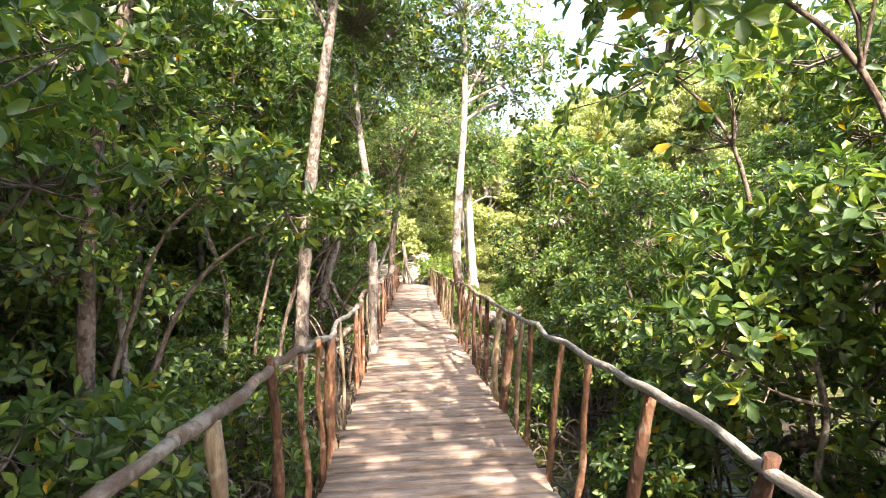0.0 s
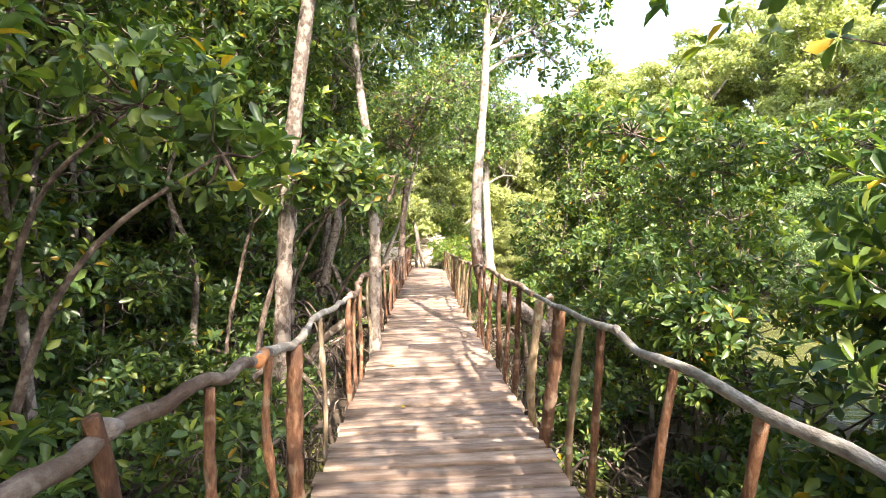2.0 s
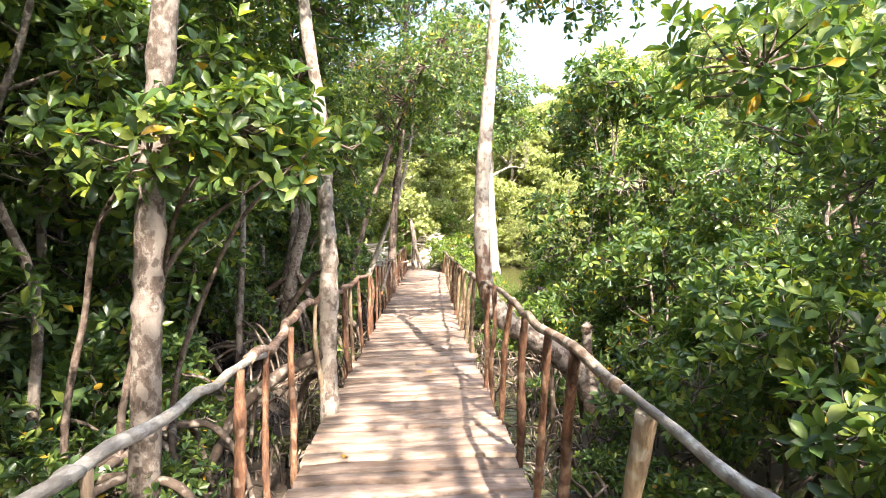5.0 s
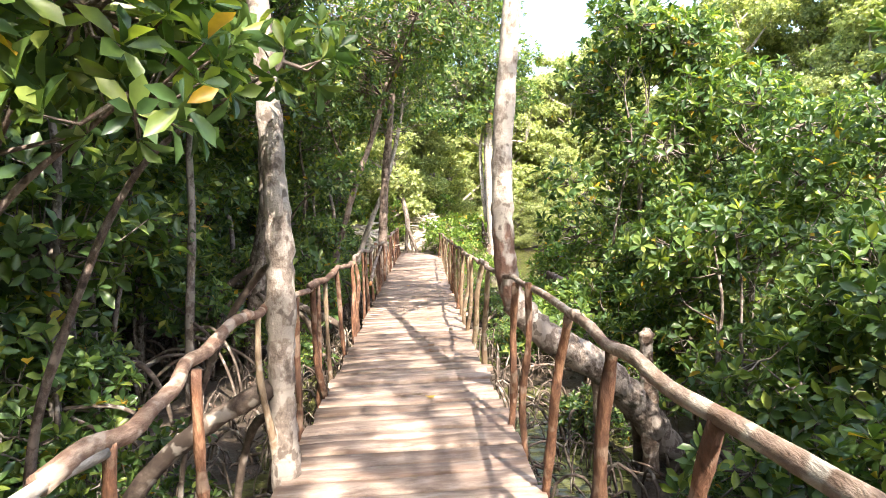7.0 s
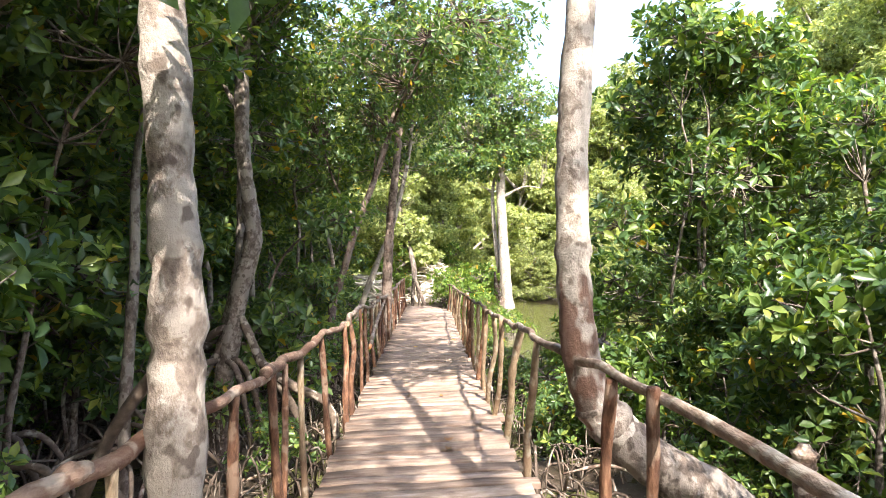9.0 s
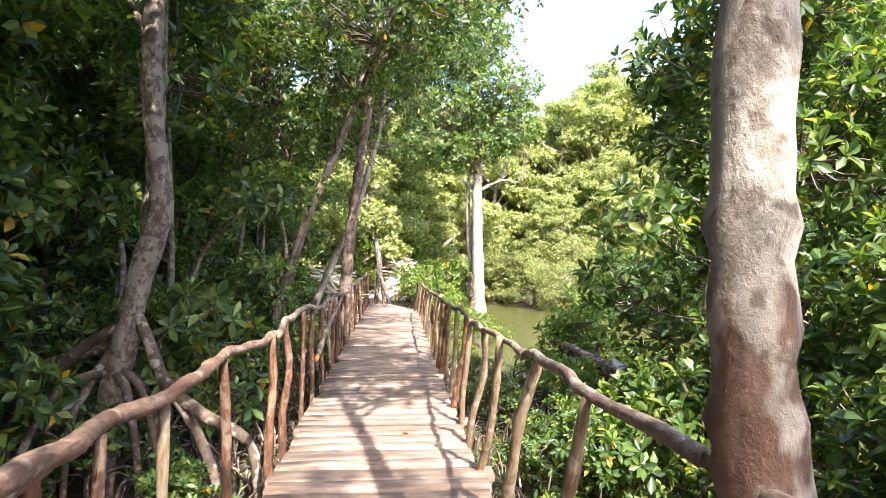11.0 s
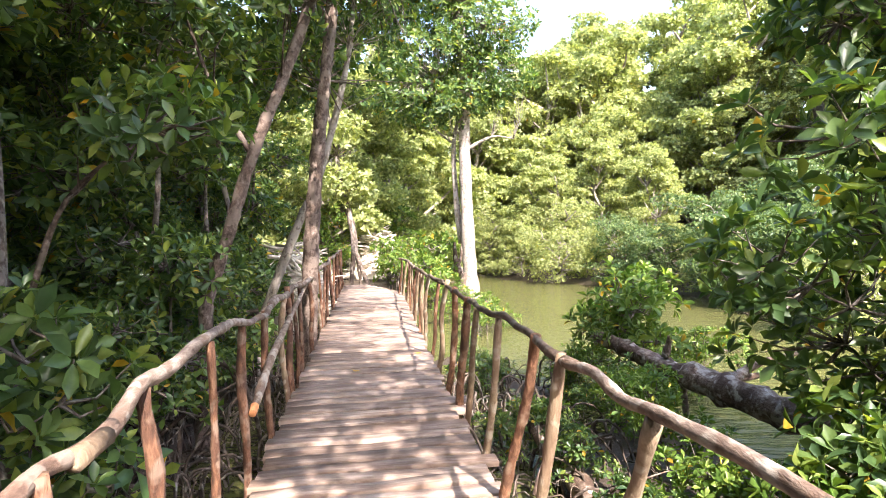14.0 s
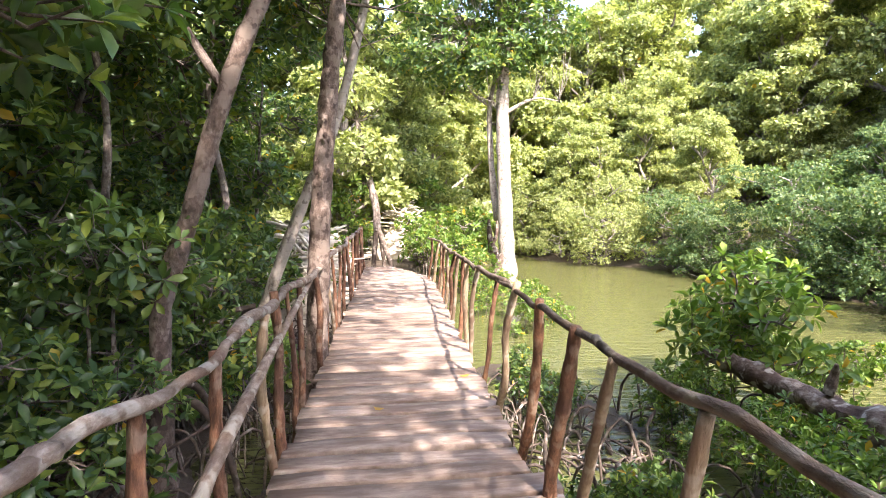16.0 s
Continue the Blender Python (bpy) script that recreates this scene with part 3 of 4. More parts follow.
# the last three crown clumps are out of view, added to shade the left bank
big_tree("thick pale mangrove trunk with leaf shadows hard behind the railing", [(-0.90, 5.80, -0.75, 0.085), (-0.90, 5.80, -0.05, 0.078), (-0.90, 5.80, 0.45, 0.074), (-0.875, 5.80, 0.9, 0.074), (-0.86, 5.80, 1.28, 0.071), (-0.865, 5.80, 1.66, 0.066),
         (-0.875, 5.8, 2.07, 0.062), (-0.89, 5.8, 2.5, 0.056), (-1.0, 5.85, 3.4, 0.045), (-1.05, 5.9, 4.8, 0.03), (-0.9, 6, 6.0, 0.014)], BARK_MOTTLED, 32,
         [(-1.5, 5.9, 3.9, 0.9, 0.9, 0.6), (-0.8, 6.2, 4.7, 1.0, 1.0, 0.6), (-1.3, 5.6, 5.7, 1.1, 1.1, 0.7), (-0.4, 4.7, 5.2, 0.8, 1.0, 0.5), (-0.9, 5.4, 5.4, 0.9, 0.9, 0.5), (-0.5, 6.3, 5.2, 0.8, 0.9, 0.5)], 900,
         [[(-1.0, 5.85, 3.3, 0.03), (-1.3, 5.9, 3.7, 0.02), (-1.7, 5.9, 4.0, 0.01)]],
         roots_at(-0.95, 5.95, 0.35, 4, 0.8, 2) + [[(-0.93, 5.79, 0.50, 0.060), (-1.08, 5.72, 0.44, 0.056), (-1.30, 5.62, 0.32, 0.055), (-1.6, 5.5, 0.02, 0.046), (-1.9, 5.3, -0.7, 0.03)],
          [(-0.98, 6.0, 1.14, 0.022), (-1.15, 6.2, 1.07, 0.024), (-1.40, 6.2, 0.73, 0.022), (-1.7, 6.2, 0.0, 0.02), (-1.8, 6.2, -0.7, 0.02)]])
# its topmost clump, near 8 m, is unseen and added to darken foliage beyond
big_tree("pale straight mangrove tree curving up from a fallen trunk", [(0.56, 6.865, 0.56, 0.088), (0.42, 6.86, 0.72, 0.088), (0.355, 6.86, 1.0, 0.078), (0.345, 6.86, 1.4, 0.071),
         (0.365, 6.87, 1.88, 0.067), (0.44, 6.88, 2.6, 0.062), (0.56, 6.9, 3.8, 0.052), (0.62, 7.0, 5.4, 0.038), (0.7, 7.1, 7.0, 0.018)], BARK_TORN, 33,
         [(0.9, 7.3, 4.8, 1.1, 1.1, 0.7), (0.3, 6.9, 5.8, 1.2, 1.2, 0.7), (0.9, 7.2, 6.8, 1.2, 1.2, 0.8), (0.75, 7.5, 7.9, 1.7, 1.6, 0.9), (1.55, 8.5, 4.25, 0.9, 0.9, 0.5), (0.95, 8.9, 4.75, 0.9, 0.9, 0.5), (1.9, 7.6, 4.8, 0.75, 0.8, 0.4), (1.2, 8.0, 5.4, 1.0, 1.0, 0.6), (-0.2, 8.2, 5.2, 1.0, 1.0, 0.6), (-0.9, 7.6, 5.2, 0.9, 0.9, 0.5), (-0.5, 9.2, 5.1, 0.9, 0.9, 0.5), (-1.5, 8.8, 5.3, 0.9, 0.9, 0.5)], 1500,
         [[(0.56, 6.9, 3.9, 0.03), (0.8, 7.1, 4.4, 0.02), (1.1, 7.3, 4.9, 0.01)], [(0.54, 6.9, 3.6, 0.03), (0.95, 7.6, 4.0, 0.022), (1.5, 8.5, 4.3, 0.01)], [(0.58, 6.9, 4.1, 0.028), (0.75, 7.8, 4.5, 0.02), (0.95, 8.9, 4.8, 0.01)],
          [(0.56, 6.9, 3.9, 0.03), (1.2, 7.4, 4.3, 0.02), (2.0, 7.9, 4.7, 0.01)], [(0.6, 6.95, 4.6, 0.028), (-0.2, 7.8, 5.0, 0.02), (-1.4, 8.8, 5.3, 0.01)]],
         [[(1.26, 7.05, -0.1, 0.05), (1.3, 7.2, -0.4, 0.04), (1.33, 7.35, -0.75, 0.03)], [(0.95, 6.92, 0.25, 0.035), (0.98, 6.98, -0.2, 0.03), (1.0, 7.0, -0.75, 0.028)]])
rng = np.random.default_rng(5)
tree_c = [o for o in scene.objects if o.name.startswith("mangrove_tree")][-1]
limb("fallen_trunk", [(1.75, 7.2, -0.72, 0.10), (1.5, 7.13, -0.42, 0.11), (1.26, 7.05, -0.05, 0.115), (0.95, 6.92, 0.28, 0.108), (0.62, 6.87, 0.50, 0.100), (0.44, 6.86, 0.70, 0.092), (0.40, 6.86, 0.80, 0.07)], BARK_PALE, tree_c, rng, 7, 14, 0.06, "mottled pinkish grey lying trunk")
stump = base("stump", (1.36, 7.05, -0.7), "bleached upright broken stump beside the railing", "stump")
limb("snag", [(0, 0, 0, 0.075), (-0.01, 0, 0.6, 0.065), (-0.02, 0, 1.0, 0.055), (-0.015, 0, 1.14, 0.05), (-0.01, 0, 1.2, 0.02)], DRIFT, stump, rng, 5, 10, 0.1)

big_tree("mottled grey mangrove tree with a bent knee and stilt roots", [(-2.98, 10.3, 0.1, 0.10), (-2.85, 10.3, 0.64, 0.098), (-2.74, 10.3, 1.15, 0.094), (-2.58, 10.3, 1.68, 0.094), (-2.60, 10.3, 2.05, 0.086), (-2.66, 10.3, 2.8, 0.076), (-2.6, 10.3, 3.9, 0.065),
         (-2.3, 10.2, 5.4, 0.045), (-2.1, 10.2, 7.0, 0.02)], BARK_PALE, 34,
         [(-2.9, 10.2, 4.4, 1.3, 1.3, 0.7), (-1.9, 10.5, 5.4, 1.4, 1.4, 0.8), (-2.4, 9.8, 6.6, 1.4, 1.4, 0.9)], 620,
         [[(-2.66, 10.3, 3.0, 0.03), (-3.0, 10.2, 3.7, 0.02), (-3.4, 10.1, 4.3, 0.01)]],
         [[(-2.76, 10.3, 0.92, 0.04), (-2.62, 10.25, 0.66, 0.046), (-2.47, 10.2, 0.38, 0.052), (-2.1, 10.0, 0.2, 0.046), (-1.72, 9.9, 0.04, 0.042), (-1.62, 9.86, -0.25, 0.036), (-1.58, 9.8, -0.75, 0.03)],
          [(-2.35, 10.12, 0.3, 0.045), (-2.15, 10.05, 0.05, 0.042), (-1.98, 10.0, -0.3, 0.036), (-1.9, 9.95, -0.75, 0.032)],
          [(-2.84, 10.3, 0.80, 0.045), (-3.12, 10.3, 0.66, 0.044), (-3.38, 10.3, 0.42, 0.04), (-3.6, 10.3, -0.1, 0.035), (-3.7, 10.3, -0.75, 0.03)],
          [(-2.88, 10.28, 0.68, 0.036), (-3.06, 10.2, 0.36, 0.034), (-3.17, 10.12, 0.0, 0.032), (-3.2, 10.1, -0.75, 0.028)], [(-2.95, 10.3, 0.2, 0.10), (-3.02, 10.3, -0.3, 0.11), (-3.05, 10.3, -0.8, 0.12)]] + roots_at(-2.95, 10.3, 0.45, 6, 0.9, 3, 1.2))
big_tree("twin-stemmed mangrove on arching pale stilt roots", [(-3.35, 10.9, -0.1, 0.07), (-3.2, 10.8, 0.5, 0.07), (-2.98, 10.8, 1.3, 0.075), (-2.9, 10.8, 2.1, 0.066), (-2.84, 10.8, 4.0, 0.05), (-2.9, 10.9, 6.0, 0.02)], BARK_PALE, 35,
         [(-3.2, 11, 5.0, 1.3, 1.3, 0.8)], 220, [], roots_at(-3.3, 10.9, 0.5, 7, 1.0, 4, 1.0))
big_tree("dark mossy straight mangrove trunk against the railing", [(-2.19, 15.2, -0.7, 0.12), (-2.15, 15.2, 0.24, 0.098), (-2.11, 15.2, 0.9, 0.094), (-2.07, 15.2, 1.4, 0.090), (-2.02, 15.2, 1.9, 0.086), (-1.93, 15.2, 2.64, 0.079), (-1.86, 15.2, 3.1, 0.074), (-1.7, 15.3, 4.6, 0.07),
         (-1.6, 15.4, 6.5, 0.045), (-1.5, 15.5, 8.4, 0.02)], BARK_BROWN, 36,
         [(-1.9, 15.6, 5.0, 1.5, 1.5, 0.9), (-0.9, 16.4, 5.6, 1.6, 1.6, 0.9), (-1.9, 15.0, 7.4, 1.7, 1.7, 1.1), (-0.6, 15.4, 7.2, 1.5, 1.5, 1.0), (-2.8, 16.0, 6.2, 1.5, 1.5, 1.0), (-2.0, 17.0, 3.9, 1.2, 1.2, 0.7)], 1500,
         [[(-1.75, 15.3, 4.2, 0.04), (-1.4, 15.6, 5.0, 0.025), (-0.9, 15.9, 6.0, 0.012)], [(-1.8, 15.2, 3.8, 0.035), (-2.2, 15.3, 4.5, 0.02), (-2.5, 15.4, 5.2, 0.01)]])
big_tree("leaning dark brown mangrove trunk with reddish foot", [(-2.75, 13.5, -0.7, 0.095), (-2.70, 13.5, 0.37, 0.066), (-2.67, 13.5, 0.76, 0.063), (-2.57, 13.5, 1.03, 0.060), (-2.45, 13.5, 1.34, 0.058), (-2.32, 13.5, 1.74, 0.055), (-2.13, 13.5, 2.23, 0.052), (-1.95, 13.6, 2.7, 0.048),
         (-1.7, 13.9, 3.6, 0.05), (-1.4, 14.4, 5.0, 0.02)], BARK_BROWN, 37,
         [(-2.4, 13.4, 3.6, 1.1, 1.1, 0.7), (-1.5, 14.2, 4.7, 1.3, 1.3, 0.8), (-2.7, 14.0, 5.0, 1.2, 1.2, 0.8), (-1.0, 12.9, 4.6, 1.3, 1.2, 0.6), (-0.35, 13.6, 5.2, 1.3, 1.2, 0.7)], 980,
         [[(-2.2, 13.5, 2.0, 0.03), (-2.5, 13.4, 2.6, 0.02), (-2.7, 13.3, 3.3, 0.01)], [(-1.75, 13.85, 3.4, 0.035), (-1.3, 13.3, 4.1, 0.022), (-0.9, 12.9, 4.7, 0.01)], [(-1.6, 14.1, 4.1, 0.03), (-1.0, 13.8, 4.7, 0.02), (-0.4, 13.6, 5.2, 0.01)]], roots_at(-2.72, 13.5, 0.2, 4, 0.7, 6))
big_tree("leaning pale mangrove trunk behind the railing", [(-3.05, 16.0, -0.7, 0.085), (-3.0, 16.0, 0.0, 0.072), (-2.84, 16.0, 0.45, 0.066), (-2.43, 16.0, 1.43, 0.060), (-2.2, 16.0, 1.9, 0.056), (-1.95, 16.1, 2.7, 0.05), (-1.7, 16.2, 3.8, 0.035), (-1.6, 16.4, 5.0, 0.015)], BARK_WHITE, 43,
         [(-1.8, 16.5, 4.6, 1.1, 1.1, 0.7), (-2.5, 16.8, 3.9, 0.9, 0.9, 0.6)], 380, [[(-1.95, 16.1, 2.7, 0.03), (-2.2, 16.5, 3.3, 0.02), (-2.5, 16.8, 3.9, 0.01)]], roots_at(-3.0, 16.0, 0.3, 5, 0.6, 43))
big_tree("tall bare white mangrove trunk standing by the creek", [(0.27, 24.0, -0.8, 0.25), (0.24, 24.0, -0.3, 0.205), (0.20, 24.0, 0.8, 0.18), (0.17, 24.0, 2.2, 0.165), (0.16, 24.0, 3.6, 0.15), (0.20, 24.1, 5.2, 0.13), (0.1, 24.2, 7.2, 0.10), (-0.3, 24.2, 9.5, 0.04)], BARK_WHITE, 38,
         [(-0.6, 24.2, 5.9, 1.5, 1.5, 0.8), (0.5, 24.2, 6.6, 1.6, 1.6, 0.9), (-0.6, 24.0, 8.3, 2.0, 2.0, 1.2), (-2.2, 24.0, 7.4, 1.6, 1.6, 1.0), (-1.2, 24.4, 4.9, 1.3, 1.3, 0.7), (0.3, 23.7, 4.7, 1.0, 0.8, 0.5), (1.1, 23.9, 5.3, 1.1, 1.0, 0.6), (-0.5, 23.7, 4.5, 0.9, 0.8, 0.5)], 3600,
         [[(0.17, 24.0, 3.4, 0.06), (0.9, 24.1, 3.75, 0.03), (1.5, 24.2, 3.7, 0.015)], [(0.18, 24, 4.2, 0.1), (-0.6, 24, 5.3, 0.07), (-1.9, 24, 6.9, 0.03)], [(0.16, 24.0, 4.6, 0.08), (0.5, 24.1, 5.6, 0.05), (0.7, 24.2, 6.8, 0.02)], [(0.02, 24.3, 0.9, 0.09), (-0.10, 24.35, 2.2, 0.08), (-0.12, 24.3, 3.6, 0.06), (0.1, 24.2, 4.6, 0.03)]],
         [[(0.2, 24.0, 0.2, 0.12), (0.0, 23.9, -0.2, 0.1), (-0.15, 23.8, -0.8, 0.08)]], 14, 7, 0.15, LEAF, False)
snag = base("driftwood_snag", (0.02, 24.9, -0.8), "bleached forked dead stump at the creek edge", "snag")
limb("trunk", [(0.1, 0, 0, 0.14), (0.0, 0, 0.6, 0.13), (-0.13, 0, 1.1, 0.10), (-0.16, 0, 1.3, 0.07), (-0.18, 0, 1.72, 0.035)], DRIFT, snag, rng)
limb("fork", [(-0.12, 0, 1.1, 0.07), (0.0, 0, 1.3, 0.05), (0.04, 0, 1.72, 0.03)], DRIFT, snag, rng)
big_tree("three-legged pale mangrove at the end of the walkway", [(-2.75, 23.2, 0.75, 0.09), (-2.76, 23.2, 1.2, 0.085), (-2.83, 23.2, 1.62, 0.08), (-2.98, 23.25, 2.3, 0.065), (-3.15, 23.3, 3.2, 0.045), (-3.3, 23.4, 4.2, 0.02)], BARK_PALE, 39,
         [(-3.0, 23.1, 2.5, 0.8, 0.6, 0.5), (-3.3, 23.5, 3.9, 0.9, 0.9, 0.6)], 330,
         [], [[(-2.75, 23.2, 0.85, 0.07), (-2.62, 23.15, 0.5, 0.06), (-2.42, 23.1, -0.1, 0.06), (-2.3, 23.1, -0.7, 0.05)], [(-2.76, 23.2, 0.85, 0.07), (-2.82, 23.15, 0.3, 0.06), (-2.9, 23.1, -0.7, 0.05)], [(-2.75, 23.2, 0.85, 0.06), (-2.7, 23.5, 0.4, 0.05), (-2.65, 23.8, -0.7, 0.05)]],
         12, 7, 0.16, LEAF_FAR_HAZED, False)

for x, y, lean_x, girth, seed in ((-4.6, 8.5, 0.18, 0.055, 71), (-4.1, 8.7, 0.1, 0.04, 72), (-5.85, 10.3, 0.35, 0.06, 73), (-5.5, 7.6, 0.2, 0.05, 74), (-5.2, 10.6, -0.3, 0.035, 75), (-3.9, 4.4, 0.3, 0.04, 76)):
    big_tree("thin pale mangrove trunk in the forest shade", [(x, y, -0.7, girth * 1.15), (x + lean_x * 0.2, y, 0.5, girth), (x + lean_x * 0.5, y + 0.05, 1.6, girth * 0.92), (x + lean_x * 0.7, y, 2.8, girth * 0.8), (x + lean_x, y, 4.5, girth * 0.55), (x + lean_x, y + 0.1, 6.0, girth * 0.25)],
             BARK_PALE, seed, [(x + lean_x, y, 5.2, 1.3, 1.3, 0.8)], 160, [], roots_at(x, y, 0.1, 5, 0.6, seed), 9, 7, 0.15, None, False)
# unseen behind the start, added to keep sun off the left boughs
big_tree("slender mangrove added for shade, its crown arching high over the walkway", [(-2.6, -3.3, -0.7, 0.08), (-2.5, -3.3, 0.9, 0.07), (-2.3, -3.3, 2.4, 0.06), (-1.9, -3.3, 3.6, 0.05), (-1.2, -3.2, 4.6, 0.036), (-0.4, -3.3, 5.2, 0.016)], BARK_BROWN, 42,
         [(-0.5, -3.1, 4.9, 1.3, 1.3, 0.6), (0.5, -3.8, 5.5, 1.3, 1.3, 0.6), (-1.6, -2.6, 4.8, 1.3, 1.3, 0.7), (0.6, -1.9, 5.0, 0.9, 0.9, 0.5), (-0.3, -1.5, 5.1, 1.0, 1.0, 0.5)], 1250, [[(-1.9, -3.3, 3.6, 0.03), (-1.8, -2.9, 4.2, 0.02), (-1.6, -2.6, 4.7, 0.01)], [(-1.2, -3.2, 4.6, 0.03), (-0.6, -2.5, 4.9, 0.02), (-0.1, -1.6, 5.1, 0.012), (0.6, -1.8, 5.1, 0.008)]], roots_at(-2.6, -3.3, 0.2, 6, 0.7, 42), 9, 7, 0.13, None, False)
# never in view: added so that its crown dapples the deck and right bushes
big_tree("tall leaning mangrove out of view, added to shade the walkway with a wide crown", [(3.4, -4.6, -0.7, 0.14), (3.4, -4.5, 0.8, 0.12), (3.3, -4.2, 2.6, 0.105), (3.2, -3.5, 4.4, 0.09), (3.1, -2.4, 5.8, 0.07), (3.0, -1.2, 6.6, 0.045), (2.9, 0.0, 7.2, 0.02)], BARK_BROWN, 44,
         [(2.2, -2.5, 6.2, 1.2, 1.2, 0.6), (3.4, -1.2, 6.6, 1.3, 1.3, 0.6), (4.6, 1.0, 6.6, 1.0, 1.0, 0.5), (2.4, 0.2, 6.8, 1.3, 1.3, 0.6), (1.5, -1.0, 6.6, 1.0, 1.0, 0.5), (4.7, -1.0, 6.2, 1.2, 1.2, 0.6), (2.2, 1.5, 6.9, 1.0, 1.0, 0.5)], 640,
         [[(3.1, -2.4, 5.8, 0.05), (3.8, -1.8, 6.1, 0.035), (4.7, -1.0, 6.3, 0.012)], [(3.1, -2.6, 5.6, 0.045), (2.6, -2.6, 6.0, 0.03), (1.5, -1.2, 6.5, 0.012)], [(3.0, -1.2, 6.6, 0.03), (3.8, 0.0, 6.6, 0.02), (4.6, 1.0, 6.6, 0.01)], [(2.9, -0.4, 7.0, 0.025), (2.5, 0.6, 6.9, 0.018), (2.2, 1.6, 6.9, 0.008)]],
         roots_at(3.4, -4.6, 0.3, 7, 0.9, 44), 10, 7, 0.14, None, False)
# added tree: its crown, above the view, shades the left undergrowth
big_tree("slender mangrove added for shade, its crown arching high over the walkway", [(-2.5, 1.7, -0.7, 0.075), (-2.45, 1.7, 0.8, 0.068), (-2.3, 1.65, 2.2, 0.06), (-1.9, 1.6, 3.6, 0.05), (-1.5, 1.7, 4.7, 0.036), (-1.2, 1.9, 5.4, 0.016)], BARK_BROWN, 41,
         [(-1.4, 1.8, 4.9, 1.0, 1.1, 0.6), (-1.8, 2.6, 5.3, 1.4, 1.4, 0.7)], 330, [[(-1.9, 1.6, 3.6, 0.03), (-1.9, 2.1, 4.4, 0.02), (-1.8, 2.6, 5.2, 0.01)]], roots_at(-2.5, 1.7, 0.2, 6, 0.7, 41), 9, 7, 0.13, None, False)
log = base("fallen_log", (0, 0, 0), "rotting fallen log lying over the mangrove bushes", "log")
limb("trunk", [(1.22, 14.95, 0.03, 0.05), (1.36, 14.6, 0.0, 0.085), (1.6, 14.0, -0.08, 0.10), (1.95, 13.2, -0.16, 0.12), (2.5, 12.2, -0.3, 0.13), (3.2, 11.0, -0.5, 0.14)], DRIFT, log, rng, 9, 13, 0.16)
limb("broken_branch", [(1.62, 13.95, 0.0, 0.04), (1.66, 13.95, 0.14, 0.03), (1.64, 13.9, 0.22, 0.012)], DRIFT, log, rng)
limb("broken_branch", [(1.9, 13.3, -0.1, 0.05), (2.3, 13.5, 0.02, 0.035), (2.9, 13.8, 0.05, 0.015)], DRIFT, log, rng)
limb("broken_branch", [(1.8, 13.5, -0.1, 0.035), (2.1, 13.55, -0.12, 0.04), (2.45, 13.6, -0.1, 0.02)], DRIFT, log, rng)
old_log = base("fallen_log", (0, 0, 0), "dark broken log half sunk in the mud beside the deck", "log")
limb("trunk", [(0.10, 13.5, -0.28, 0.03), (0.16, 13.3, -0.33, 0.06), (0.27, 12.8, -0.42, 0.075), (0.42, 12.2, -0.55, 0.08), (0.6, 11.6, -0.75, 0.07)], DRIFT, old_log, rng, 6, 10, 0.12)
limb("branch", [(0.05, 12.25, -0.55, 0.02), (0.16, 12.4, -0.38, 0.022), (0.42, 12.72, -0.32, 0.02), (0.75, 12.78, -0.36, 0.012)], DRIFT, old_log, rng)
limb("prop", [(1.7, 13.75, -0.1, 0.03), (1.72, 13.72, -0.4, 0.03), (1.74, 13.7, -0.8, 0.03)], DRIFT, log, rng)

def brush_heap(x, y, z, w, h, count, seed):
    """A heap of bleached dry sticks."""
    g = np.random.default_rng(seed)
    heap = base("brush_heap", (x, y, z), "heap of bleached dry branches in full sun", "heap")
    pieces = []
    for i in range(count):
        a, b = g.uniform(0, 6.283), g.uniform(-0.3, 0.5)
        c = g.normal(size=3) * [w * 0.35, w * 0.25, 0]
        c[2] = h * max(0.08, 1 - (abs(c[0]) / w) * 1.4) * g.uniform(0.1, 1.0)
        d = np.array([math.cos(a) * math.cos(b), math.sin(a) * math.cos(b), math.sin(b)]) * g.uniform(0.3, 0.7)
        pieces.append(tube(np.c_[np.array([c - d, c + g.normal(size=3) * 0.05, c + d]), [0.03, 0.024, 0.01]], 5))
    v, t = join(pieces)
    tagged(child("stick", mesh_np("stick", v, t, SAND), heap), kind="stuff")
    n = 12
    ring = [(w * 0.8 * math.cos(k * 6.283 / n) * f, w * 0.6 * math.sin(k * 6.283 / n) * f, h * 0.75 * (1 - f ** 1.6) - 0.2) for f in (1.0, 0.6, 0.25) for k in range(n)]
    tris = []
    for r in range(2):
        for k in range(n):
            p, q = r * n + k, r * n + (k + 1) % n
            tris += [(p, q, q + n), (p, q + n, p + n)]
    tris += [(2 * n, 2 * n + k, 2 * n + k + 1) for k in range(1, n - 1)]
    child("mound", mesh_np("mound", np.array(ring), np.array(tris), SAND, True), heap)


brush_heap(-2.5, 26.2, -0.2, 1.3, 1.7, 240, 61)
brush_heap(-4.2, 24.6, -0.4, 1.0, 1.3, 130, 62)
brush_heap(-3.35, 19.3, -0.5, 0.9, 1.75, 190, 63)


